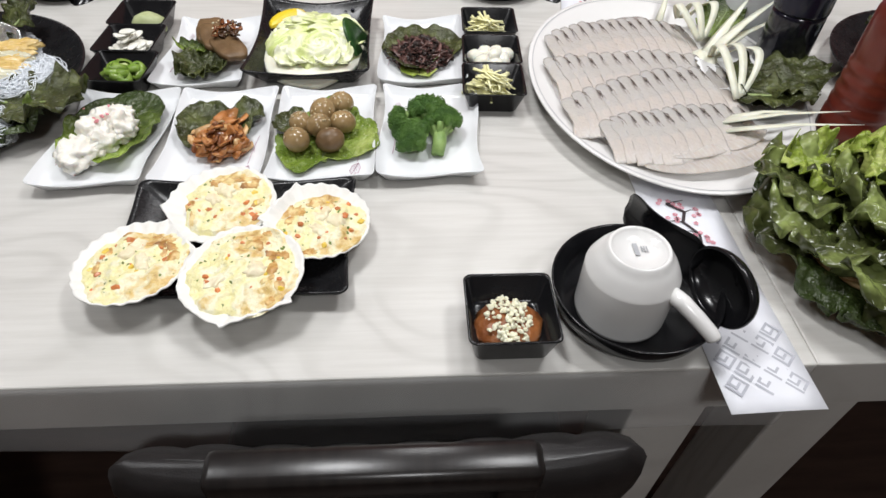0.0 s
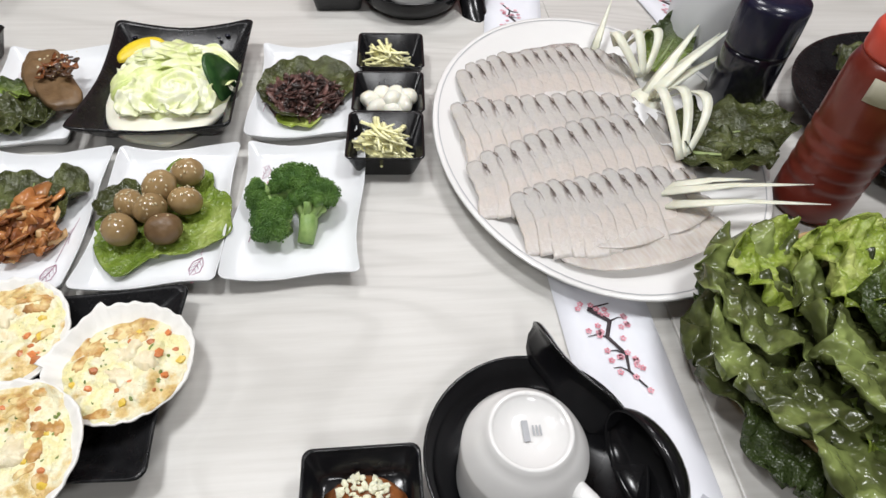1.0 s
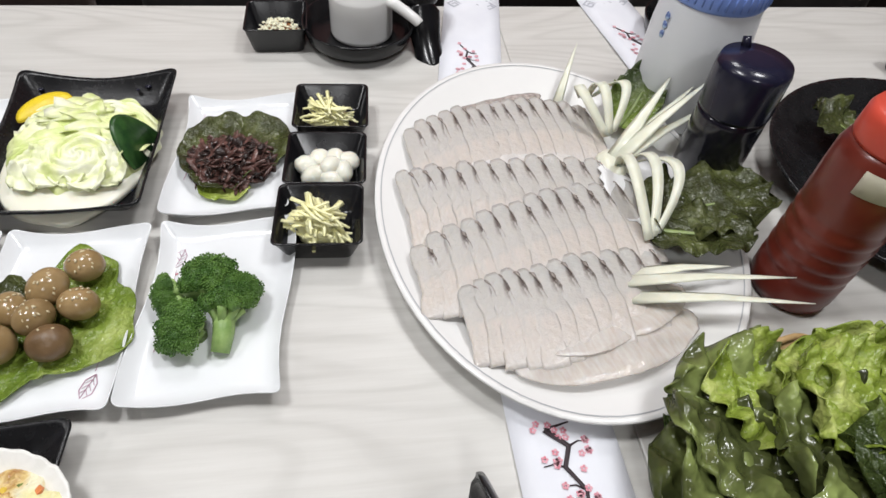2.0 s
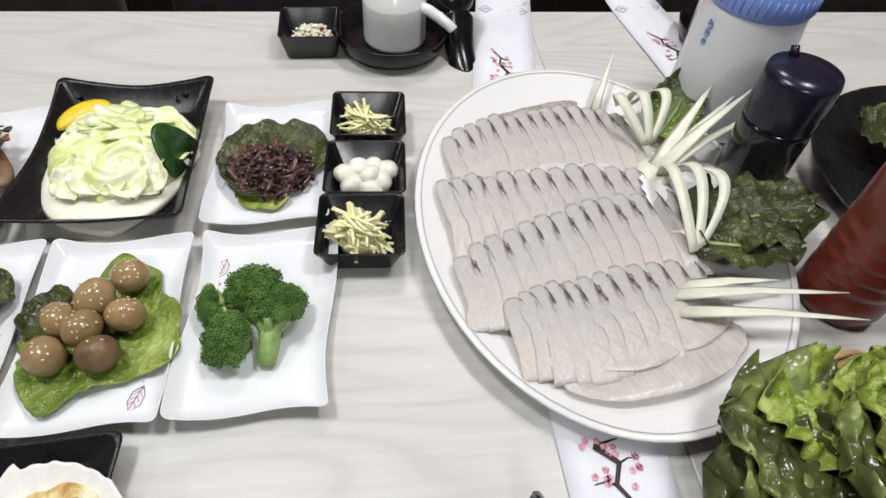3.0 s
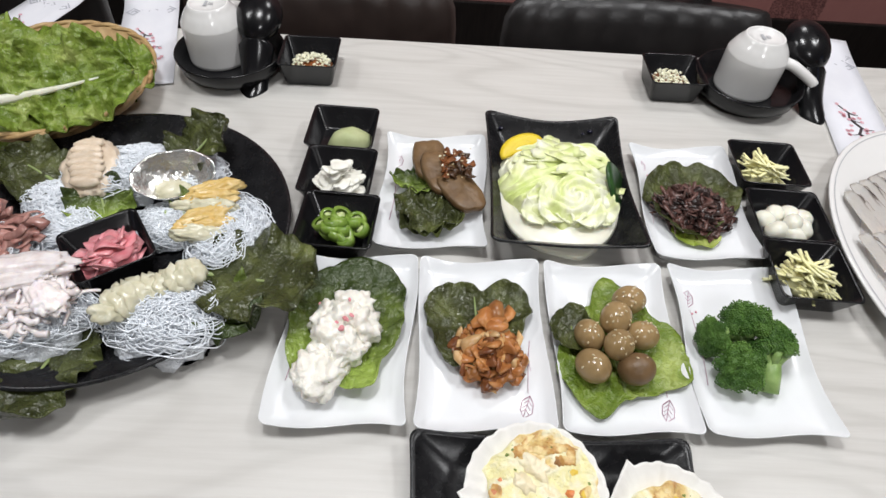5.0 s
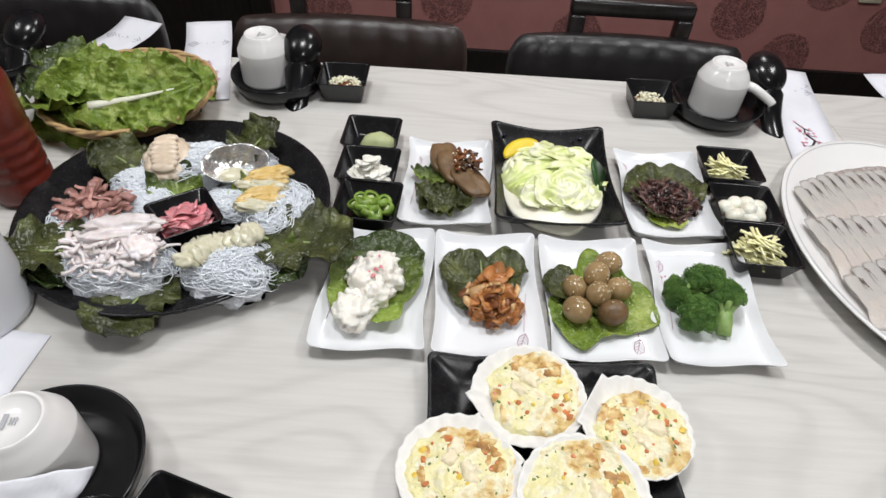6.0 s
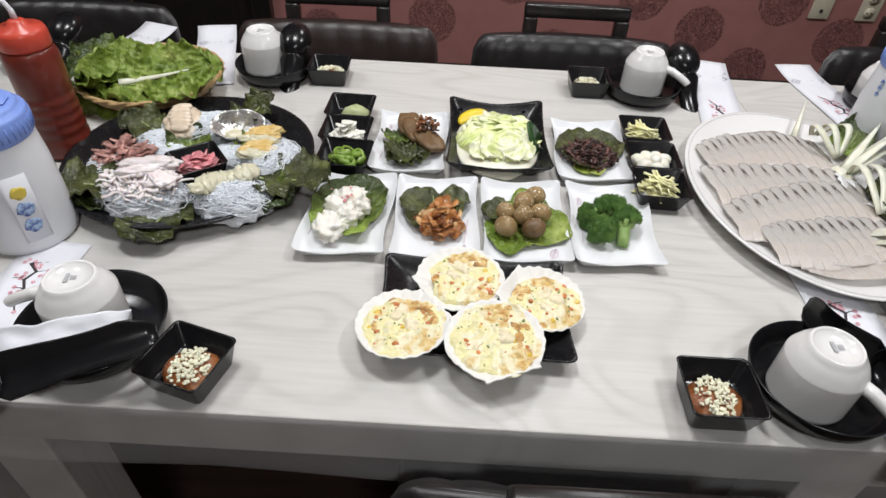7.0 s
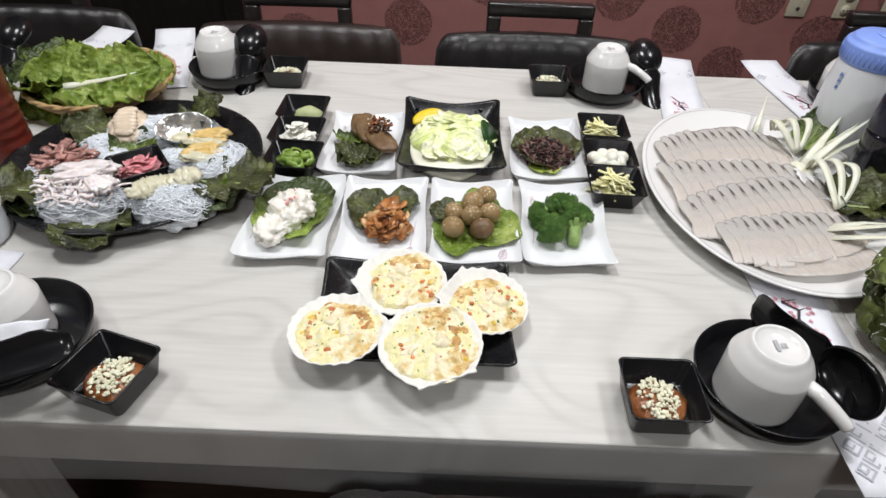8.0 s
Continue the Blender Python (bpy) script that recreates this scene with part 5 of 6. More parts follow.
for i in range(70):
    ex, ey, er = EGGS[rnd.randrange(7)]
    a, e = rnd.uniform(0, 6.28), rnd.uniform(0.35, 1.45)
    bump_ = 0.006 if (ex, ey, er) in (EGGS[1], EGGS[4]) else 0
    piece("seed", sm, ss, pose(ex + 0.142 + er * 1.0 * math.cos(a) * math.cos(e), ey - 0.30 + er * math.sin(a) * math.cos(e), -0.0105 + er * 0.95 * math.sin(e) + bump_, 0, math.degrees(1.57 - e), math.degrees(a)))


# broccoli
def floret(x, y, z, R, m_rot, stem, seed):
    t = thing("broccoli_floret", pose(x, y, TT + z) @ m_rot, "boiled green broccoli floret on a white plate", "broccoli", "broccoli florets")
    rnd = random.Random(seed)
    bm = bmesh.new()
    tube(bm, [(0, 0, -stem), (0.001, 0, -stem * 0.5), (0, 0, 0.0)], 0.0068, 9, 0.0085)
    part("stalk", bm, M_BROCSTEM, t)
    for k in range(7):
        a = k * 0.9
        bm = bmesh.new()
        tube(bm, [(0, 0, -stem * 0.35), (R * 0.45 * math.cos(a), R * 0.45 * math.sin(a), R * 0.05), (R * 0.7 * math.cos(a), R * 0.7 * math.sin(a), R * 0.25)], 0.0042, 6, 0.0035)
        part("branch", bm, M_BROCSTEM, t)
    bm = bmesh.new()
    tmp = bmesh.new()
    bmesh.ops.create_icosphere(tmp, subdivisions=1, radius=1)
    base_v = [v.co.copy() for v in tmp.verts]
    base_f = [[v.index for v in f.verts] for f in tmp.faces]
    tmp.free()
    knobs = []
    for k in range(13):
        a, q = k * 2.399, math.sqrt((k + 0.5) / 13)
        knobs.append((Vector((R * 0.78 * q * math.cos(a), R * 0.78 * q * math.sin(a), R * 0.62 * math.sqrt(max(0, 1 - q * q * 0.8)))), R * rnd.uniform(0.30, 0.40)))
    verts, faces = [], []
    for c, kr in knobs:
        for j in range(170):
            zz = 1 - 1.5 * (j + 0.5) / 170
            a = j * 2.399
            d = Vector((math.sqrt(max(0, 1 - zz * zz)) * math.cos(a), math.sqrt(max(0, 1 - zz * zz)) * math.sin(a), zz))
            p = c + d * kr * (rnd.uniform(0.84, 1.10) + 0.25 * noise.noise(c * 300 + d * 2.2))
            s = kr * rnd.uniform(0.07, 0.135)
            o = len(verts)
            verts += [p + v * s for v in base_v]
            faces += [[o + i for i in f] for f in base_f]
        o = len(verts)
        verts += [c + v * kr * 0.92 for v in base_v]
        faces += [[o + i for i in f] for f in base_f]
    bm.free()
    me = bpy.data.meshes.new("crown")
    me.from_pydata([tuple(v) for v in verts], [], faces)
    shade(me)
    me.materials.append(M_BROC)
    ob = new("crown", me)
    ob.parent = t


floret(-0.0570, 0.3060, 0.020, 0.0165, pose(0, 0, 0, 25, -60, 0), 0.024, 1)
floret(-0.0310, 0.3140, 0.023, 0.0215, pose(0, 0, 0, -18, -8, 0), 0.018, 2)
floret(-0.0130, 0.3030, 0.021, 0.0180, pose(0, 0, 0, -20, 34, 0), 0.020, 5)
floret(-0.0190, 0.2860, 0.022, 0.0180, pose(0, 0, 0, -62, 14, 0), 0.028, 3)
floret(-0.0450, 0.2760, 0.017, 0.0205, pose(0, 0, 0, 14, -22, 0), 0.014, 4)

# sliced braised meat
leaf_patch(-0.3060, 0.4420, 0.0085, (34, 26, 28, 30, 32, 30, 30, 36, 30, 28, 34, 36, 30, 32, 36, 40), 62, M_DKGREEN, "dressed dark lettuce leaf under sliced braised meat", lift=0.008, ruffle=0.012)
leaf_patch(-0.3020, 0.4300, 0.0120, (28, 22, 20, 24, 22, 24, 22, 24, 26, 20, 26, 24, 20, 24, 20, 26), 66, M_DKGREEN, "dressed dark lettuce leaf under sliced braised meat", lift=0.008, ruffle=0.012)
leaf_patch(-0.3200, 0.4840, 0.0100, (24, 26, 24, 22, 20, 18, 18, 22, 26, 22, 18, 16, 18, 20, 22, 24), 61, M_MIDGREEN, "dressed green lettuce leaf under sliced braised meat", lift=0.008, ruffle=0.007)
leaf_patch(-0.3060, 0.5230, 0.0100, (14, 14, 16, 18, 20, 16, 14, 12, 12, 12, 12, 12, 12, 12, 12, 12), 64, M_GREEN, "pale lettuce leaf under sliced braised meat", lift=0.006, ruffle=0.005, pucker=0.001)


def meat_slice(seed):
    """A thick slice with blunt corners and an uneven cut face."""
    rows = []
    n = 40
    for k, z in ((0.9, 0.0), (1.0, 0.0015), (1.0, 0.0062), (0.94, 0.0078), (0.6, 0.0082), (0.1, 0.0084)):
        row = []
        for i in range(n):
            a = 2 * math.pi * i / n
            c, d = math.cos(a), math.sin(a)
            r = k / (abs(c) ** 3.2 + abs(d) ** 3.2) ** (1 / 3.2) * (1 + 0.14 * noise.noise(Vector((c * 1.5, d * 1.5, seed))) + 0.04 * noise.noise(Vector((c * 6, d * 6, seed))))
            row.append(Vector((0.018 * r * c, 0.027 * r * d, z + 0.0026 * c + 0.0012 * noise.noise(Vector((r * c * 4, r * d * 4, seed + 5))))))
        rows.append(row)
    return loft(rows)


mt_ = thing("braised_meat", pose(-0.284, 0.487, TT + 0.014), "brown braised meat slices with dark glazed topping", "meat")
for i, (bx, by, bz, r3, tx, ty) in enumerate([(-0.021, 0.022, 0.004, 14, 6, 8), (-0.010, 0.000, 0.007, 24, 8, 12), (0.010, -0.024, 0.006, 36, 6, 14)]):
    part("meat_slice", meat_slice(i + 1), M_MEAT, mt_, m=pose(bx, by, bz, tx, ty, r3))
rndm = random.Random(17)
tops = [mesh_of(curl_strip(0.013, 0.0036, 0.0010)(rndm), (M_DKMEAT, M_KIMCHI_DARK)[k % 2]) for k in range(6)]
for i in range(22):
    piece("topping_shred", tops[i % 6], mt_, pose(0.008 + rndm.uniform(-0.014, 0.014), 0.002 + rndm.uniform(-0.018, 0.020), 0.0175 + rndm.uniform(0, 0.005), rndm.uniform(-20, 20), rndm.uniform(-20, 20), rndm.uniform(0, 360)))
bits(mt_, "garlic_bit", [M_MINCE, M_SESAME], 14, lambda r: (0.006 + r.uniform(-0.018, 0.018), r.uniform(-0.022, 0.026), 0.025), 0.0013, 18)

# seasoned seaweed
leaf_patch(-0.0350, 0.4760, 0.0085, (52, 60, 62, 57, 55, 53, 50, 50, 49, 47, 48, 52, 50, 44, 39, 44), 71, M_DKGREEN, "dark lettuce leaf under seasoned seaweed", lift=0.009, ruffle=0.007)
leaf_patch(-0.0380, 0.4360, 0.0075, (22, 18, 14, 14, 14, 14, 18, 22, 24, 24, 22, 20, 20, 22, 24, 24), 74, M_GREEN, "light green lettuce leaf under seasoned seaweed", lift=0.003, ruffle=0.003, pucker=0.001)
mound("seasoned_seaweed", -0.036, 0.462, "heap of glossy purple-brown seasoned seaweed", "side dish", [M_SEAWEED, M_LAVER, M_SEAWEED], 260, curl_strip(0.016, 0.0034, 0.0007, 3.2), 53, (0.037, 0.031), 0.020, 0.010, piece_name="strand", tilt=40)

# cabbage salad
cs = thing("cabbage_salad", pose(-0.172, 0.484, TT + 0.006), "shredded cabbage salad in cream dressing with lemon and cucumber", "salad")
bm = bmesh.new()
rows = []
for k, z in ((0.02, 0.010), (0.5, 0.0095), (0.85, 0.008), (0.97, 0.0055), (1.0, 0.001)):
    rows.append([Vector(((0.064 + 0.004 * noise.noise(Vector((math.cos(a) * 2, math.sin(a) * 2, 3)))) * k * math.cos(a), (0.086 + 0.006 * noise.noise(Vector((math.cos(a) * 2, math.sin(a) * 2, 7)))) * k * math.sin(a) - 0.003, z)) for a in [2 * math.pi * i / 60 for i in range(60)]])
part("dressing", loft(rows, bm), M_CREAM, cs)


def cabbage_heap():
    """Shredded cabbage lying in folds that run across the plate, with one whorled leaf in front."""
    nx_, ny_ = 120, 120
    rows = []
    for j in range(ny_ + 1):
        v = 2 * j / ny_ - 1
        row = []
        for i in range(nx_ + 1):
            u = 2 * i / nx_ - 1
            x, y = 0.066 * u * math.sqrt(1 - v * v / 2), 0.066 * v * math.sqrt(1 - u * u / 2)
            x *= 1 + 0.10 * noise.noise(Vector((v * 4, u, 2)))
            y *= 1 + 0.10 * noise.noise(Vector((u * 4, v, 6)))
            q = max(0.0, 1 - max(abs(u), abs(v)) ** 2.4)
            wob = noise.noise(Vector((x * 24, y * 24, 1)))
            s_ = y * 250 + 5.0 * wob + 160 * (x - 0.004) ** 2 * 10
            d = math.hypot(x - 0.008, (y + 0.036) * 1.2)
            m_ = max(0.0, min(1.0, (0.036 - d) / 0.014))
            fold = (1 - m_) * abs(math.sin(s_)) ** 0.7 + m_ * abs(math.sin(d * 330 + 3 * wob + 1.5 * math.atan2(y + 0.036, x - 0.008))) ** 0.7
            z = 0.017 * q ** 0.6 + 0.0058 * fold * min(1, q * 2.4) + 0.0035 * noise.noise(Vector((x * 60, y * 90, 3))) * min(1, q * 2.4) + 0.003 * m_
            row.append(Vector((x, y, z)))
        rows.append(row)
    return loft(rows, cap0=False, cap1=False, closed=False)


rndc = random.Random(23)
part("cabbage_heart", cabbage_heap(), M_PALEGREEN, cs, m=pose(0.004, 0.009, 0.006))
for i in range(22):
    q_, w_ = rndc.uniform(0, 6.28), math.sqrt(rndc.random())
    x, y = 0.004 + 0.044 * w_ * math.cos(q_), 0.022 + 0.042 * w_ * math.sin(q_)
    part("cabbage_piece", curl_strip(0.048, 0.0066, 0.0007, 1.1)(rndc), M_PALEGREEN, cs,
         m=pose(x, y, 0.0155 + 0.0145 * (1 - w_ * w_), rndc.uniform(-16, 16), rndc.uniform(-10, 10), -8 + rndc.uniform(-30, 30)))
for i in range(5):
    part("cabbage_leaf", leaf(0.046, 0.036, 300 + i, 0.25, 0.0026, 24, 15, 0.45, 0.65, 0.08, 0.0, 0.0010), M_PALEGREEN, cs, solid=0.0012,
         m=pose(0.006 + 0.008 * (i - 2), -0.016 + 0.004 * (i % 3), 0.0175 + 0.002 * (i % 2), -14, 10 * (i - 2), 180 + 16 * (i - 2)))
rows = []
for k, z in ((0.9, 0.0), (1.0, 0.001), (1.0, 0.004), (0.85, 0.005)):
    rows.append([Vector((0.026 * k * math.cos(q), 0.017 * k * (math.sin(q) if math.sin(q) > 0 else 0.15 * math.sin(q)), z)) for q in [2 * math.pi * i / 28 for i in range(28)]])
part("lemon_slice", loft(rows), M_LEMON, cs, m=pose(-0.036, 0.046, 0.0185, 14, -8, 32))
rows = []
for k, z in ((0.92, -0.002), (1.0, 0.0), (0.92, 0.002)):
    rows.append([Vector((0.026 * k * math.cos(a), 0.040 * k * (math.sin(a) ** 1.25 if math.sin(a) > 0 else 0.12 * math.sin(a)), z)) for a in [2 * math.pi * i / 36 for i in range(36)]])
part("cucumber_slice", loft(rows), M_CUKE, cs, m=pose(0.062, -0.008, 0.012, 58, 0, 76))

# ---- raw fish on the oval platter ----
fish = thing("sliced_raw_fish", pose(0.2545, 0.3935, TT), "rows of thin translucent raw white fish slices", "raw fish")
bed = []
for k, z in ((1.0, 0.0105), (0.97, 0.0150), (0.8, 0.0205), (0.5, 0.0240), (0.1, 0.0250)):
    bed.append([Vector((0.104 * k * math.cos(a) - 0.034, 0.136 * k * math.sin(a) - 0.012, z)) for a in [2 * math.pi * i / 48 for i in range(48)]])
part("radish_bed", loft(bed), M_BED, fish, "wet translucent bed of shredded radish")


def fish_slice(seed, dark):
    """A thin limp slice, its skin edge at +y; dark is the strength of the skin line."""
    rnd = random.Random(seed)
    nu, nv = 23, 11
    L, W = 0.100 * rnd.uniform(0.95, 1.05), 0.0094 * rnd.uniform(0.92, 1.08)
    off = Vector((seed * 3.3, 0, 0))
    bend = rnd.uniform(0.001, 0.003)

    def at(u, v):
        w = W * (1 - max(0.0, u) ** 6 * 0.55) * (1 + 0.10 * noise.noise(Vector((u * 3, 0, 0)) + off)) * (1.06 - 0.06 * u)
        x = v * w + bend * math.cos(u * 2.2) + 0.0016 * noise.noise(Vector((u * 2.6, 6, 0)) + off)
        z = 0.0007 * (1 - v * v) + 0.0006 * noise.noise(Vector((u * 4, v * 1.6, 2)) + off) - 0.0050 * min(0.0, u + 0.1) ** 2 - 0.0012 * max(0.0, u) ** 2 + 0.0012 * max(0, u - 0.3) * (1 + v)
        return Vector((x, u * L / 2, z))
    rings = []
    for i in range(nu):
        u = i / (nu - 1) * 2 - 1
        t = [at(u, j / (nv - 1) * 2 - 1) for j in range(nv)]
        rings.append([p + Vector((0, 0, 0.0006)) for p in t] + list(reversed(t)))
    bm = loft(rings)
    known = set(bm.faces)
    u0, u1 = rnd.uniform(0.66, 0.9), rnd.uniform(0.25, 0.45)
    for part_u0, part_u1, wd in ((u0, u1, 0.0005), (u0 + 0.04, u0 - 0.12, 0.0024)):
        rows = []
        for i in range(7):
            q = i / 6
            u = part_u0 + (part_u1 - part_u0) * q
            c = at(u, 0.88 - 0.12 * noise.noise(Vector((u * 7, 4, 0)) + off)) + Vector((0, 0, 0.0015))
            w = wd * dark * (1 - q * 0.8) * (1 + 0.5 * noise.noise(Vector((u * 30, 1, 0)) + off))
            if i in (0, 6):
                w *= 0.35
            rows.append([c + Vector((w, 0, 0)), c + Vector((0, 0, 0.00025)), c - Vector((w, 0, 0)), c - Vector((0, 0, 0.0002))])
        loft(rows, bm)
    for f in bm.faces:
        if f not in known:
            f.material_index = 1
    me = bpy.data.meshes.new("slice")
    bmesh.ops.recalc_face_normals(bm, faces=bm.faces)
    bm.to_mesh(me)
    bm.free()
    shade(me)
    for one in (M_FISH, M_FISHDARK):
        me.materials.append(one)
    return me


slices = [fish_slice(100 + k, 0.45 + 0.15 * (k % 5)) for k in range(9)]
# each row follows a shallow arch of the slices' skin ends
ROWS_F = [((0.132, 0.490), (0.216, 0.527), (0.312, 0.530), 14), ((0.121, 0.424), (0.208, 0.434), (0.318, 0.436), 13),
          ((0.127, 0.340), (0.222, 0.383), (0.322, 0.404), 14), ((0.160, 0.294), (0.226, 0.310), (0.314, 0.328), 12)]
rnd = random.Random(12)
for ri, (p0, p1, p2, cnt) in enumerate(ROWS_F):
    p0, p1, p2 = Vector(p0), Vector(p1), Vector(p2)
    for k in range(cnt):
        u = k / (cnt - 1)
        skin = p0 * (2 * (u - 0.5) * (u - 1)) + p1 * (4 * u * (1 - u)) + p2 * (2 * u * (u - 0.5))
        short = (1.0, 1.0, 0.92, 0.83)[ri] * (1.0 - (0.0, 0.08, 0.22, 0.20)[ri] * max(0.0, 1 - 4 * u))
        rz = 9 - 6 * u + rnd.uniform(-2.5, 2.5)
        x = skin.x - 0.2545 + 0.047 * short * math.sin(math.radians(rz))
        y = skin.y - 0.3935 - 0.047 * short * math.cos(math.radians(rz)) + rnd.uniform(-0.0025, 0.0025)
        q = max(0.0, 1 - ((x + 0.034) / 0.118) ** 2 - ((y + 0.012) / 0.17) ** 2)
        z = 0.0150 + 0.0120 * math.sqrt(q) + 0.0011 * ri + 0.0003 * rnd.random()
        k_ = max(math.hypot((x - 0.014) / A, y / B), math.hypot(x / A, (y - 0.030) / B), math.hypot((x - 0.010) / A, (y + 0.030) / B))
        z = max(z, 0.0125 + 0.060 * max(0.0, k_ - 0.74))
        piece("slice", slices[rnd.randrange(9)], fish, pose(x, y, z, 1.8 + rnd.uniform(-0.6, 0.6), -1.1 + rnd.uniform(-0.5, 0.5), rz) @ Matrix.Diagonal((1.0, short, 1.0, 1.0)))


def fillet(lx, ly, seed):
    rings = []
    for k, z in ((0.98, 0.0), (1.0, 0.0004), (0.97, 0.0010), (0.8, 0.0016), (0.5, 0.0022), (0.08, 0.0024)):
        ring = []
        for i in range(64):
            a = 2 * math.pi * i / 64
            wob = 1 + 0.09 * noise.noise(Vector((math.cos(a) * 1.6, math.sin(a) * 1.6, seed))) + 0.03 * noise.noise(Vector((math.cos(a) * 6, math.sin(a) * 6, seed)))
            x, y = lx * k * wob * math.cos(a), ly * k * wob * math.sin(a)
            ring.append(Vector((x, y, z + 0.0022 * noise.noise(Vector((x * 45, y * 70, seed))))))
        rings.append(ring)
    return loft(rings)


part("belly_fillet", fillet(0.078, 0.030, 3), M_FISHPINK, fish, "flat pale pink belly fillet", m=pose(0.004, -0.152, 0.0205, -5, 0, 13))
part("belly_fillet", fillet(0.046, 0.022, 5), M_FISHPINK, fish, "crumpled pale pink belly fillet", m=pose(-0.012, -0.142, 0.0228, -5, 0, 10))
part("belly_fillet", fillet(0.040, 0.018, 8), M_FISHPINK, fish, "flat pale pink belly fillet", m=pose(0.044, -0.126, 0.0228, -5, 0, 30))

part("silver_skin_strip", fillet(0.060, 0.015, 11), M_FISHDARK, fish, "mottled dark fish skin strip", m=pose(-0.034, 0.138, 0.0160, 4, 0, 19))

# carved radish and leaves beside the fish
leaf_thing("lettuce_leaf", pose(0.345, 0.490, TT + 0.022, 10, 0, -40), 0.075, 0.055, 81, M_MIDGREEN, "dark green garnish leaf on the fish platter", curl=0.5, cup=0.3, ruffle=0.007)
leaf_thing("lettuce_leaf", pose(0.325, 0.360, TT + 0.024, 4, 0, -82), 0.120, 0.085, 82, M_DKGREEN, "dark green garnish leaf on the fish platter", curl=0.12, cup=0.15, ruffle=0.008)
leaf_thing("lettuce_leaf", pose(0.325, 0.345, TT + 0.026, 4, 0, -104), 0.085, 0.060, 83, M_DKGREEN, "dark green garnish leaf on the fish platter", curl=0.15, cup=0.15, ruffle=0.008)


def radish_ribbon(name, pts, w, label, m=None):
    """A flat ribbon of radish along pts."""
    pts = [Vector(p) for p in pts]
    rows = []
    for i, p in enumerate(pts):
        d = (pts[min(i + 1, len(pts) - 1)] - pts[max(0, i - 1)]).normalized()
        s = Vector((1.0, 0.15, 0.1)).normalized()
        nrm = s.cross(d)
        ww = w * (0.75 + 0.25 * math.sin(math.pi * i / (len(pts) - 1)))
        rows.append([p + s * ww + nrm * 0.0007, p - s * ww + nrm * 0.0007, p - s * ww - nrm * 0.0007, p + s * ww - nrm * 0.0007])
    return loft(rows)


RAD = "fan of carved white radish ribbons and spikes"


def radish_fan(start, tops, base, label=RAD):
    """Flat ribbons that rise from start, arch over and come together at base."""
    b = Vector(base)
    t = thing("radish_garnish", pose(b.x, b.y, TT), label, "garnish", "carved radish garnishes")
    for k, (tx, ty) in enumerate(tops):
        p0 = Vector((start[0] + 0.25 * (tx - start[0]), start[1], start[2]))
        p2 = b + Vector((0.0035 * (k - 1), 0.002 * k, 0.001 * k))
        p1 = Vector((tx, ty, 0.056)) * 2 - (p0 + p2) * 0.5
        pts = [p0 * (1 - q) ** 2 + p1 * 2 * q * (1 - q) + p2 * q * q - Vector((b.x, b.y, 0)) for q in [i / 18 for i in range(19)]]
        part("ribbon_loop", radish_ribbon("ribbon", pts, 0.0052, ""), M_DAIKON, t)
    return t


radish_fan((0.322, 0.536, 0.026), ((0.302, 0.508), (0.326, 0.513), (0.350, 0.516)), (0.328, 0.470, 0.026))
radish_fan((0.324, 0.426, 0.028), ((0.317, 0.397), (0.339, 0.399), (0.357, 0.390)), (0.323, 0.332, 0.028))


def spike(bm, p, q, r):
    p, q = Vector(p), Vector(q)
    mid = p.lerp(q, 0.5) + Vector((0, 0, 0.004))
    tube(bm, [p, p.lerp(mid, 0.6), mid, q.lerp(mid, 0.4), q], r, 6, r * 0.06, 0.16)


SPK = "carved white radish spikes fanning outward"
sp = thing("radish_garnish", pose(0.330, 0.445, TT + 0.026), SPK, "garnish", "carved radish garnishes")
for tx, ty, tz in ((0.084, 0.055, 0.036), (0.098, 0.030, 0.034), (0.066, 0.070, 0.040), (0.090, 0.044, 0.050)):
    bm = bmesh.new()
    spike(bm, (-0.012, -0.014, 0.000), (tx, ty, tz), 0.0098)
    part("spike", bm, M_DAIKON, sp)
bm = bmesh.new()
part("fan_core", blob(0.015, 0.020, 0.008, 4, 0.1, 2, 3), M_DAIKON, sp, m=pose(-0.010, -0.012, -0.004))
sp2 = thing("radish_garnish", pose(0.306, 0.280, TT + 0.026), SPK, "garnish", "carved radish garnishes")
for px, py, qx, qy, qz in ((-0.020, 0.014, 0.096, -0.016, 0.030), (-0.020, -0.002, 0.098, -0.040, 0.030), (-0.010, 0.020, 0.064, 0.012, 0.012)):
    bm = bmesh.new()
    spike(bm, (px, py, -0.002), (qx, qy, qz), 0.0088)
    part("spike", bm, M_DAIKON, sp2)
sp3 = thing("radish_garnish", pose(0.296, 0.548, TT + 0.018), "single carved white radish spike standing at the rim", "garnish", "carved radish garnishes")
bm = bmesh.new()
spike(bm, (-0.006, -0.016, 0.0), (0.026, 0.048, 0.036), 0.0055)
part("spike", bm, M_DAIKON, sp3)
rows = []
for k, z in ((0.3, 0.0), (0.7, 0.001), (0.93, 0.002), (1.0, 0.003)):
    rows.append([Vector(((0.050 + (0.0035 * (i % 2) if k == 1 else 0)) * k * math.cos(2 * math.pi * i / 60), (0.062 + (0.0035 * (i % 2) if k == 1 else 0)) * k * math.sin(2 * math.pi * i / 60), z + 0.003 * math.sin(i * 0.5) * k)) for i in range(60)])
ob = part("paper_doily", loft(rows, cap0=True, cap1=False), M_DOILY, m=pose(0.350, 0.400, TT + 0.0215, 0, 4, 0), solid=0.0004)
tagged(ob, "white lace-edged paper doily under radish garnish", "doily")


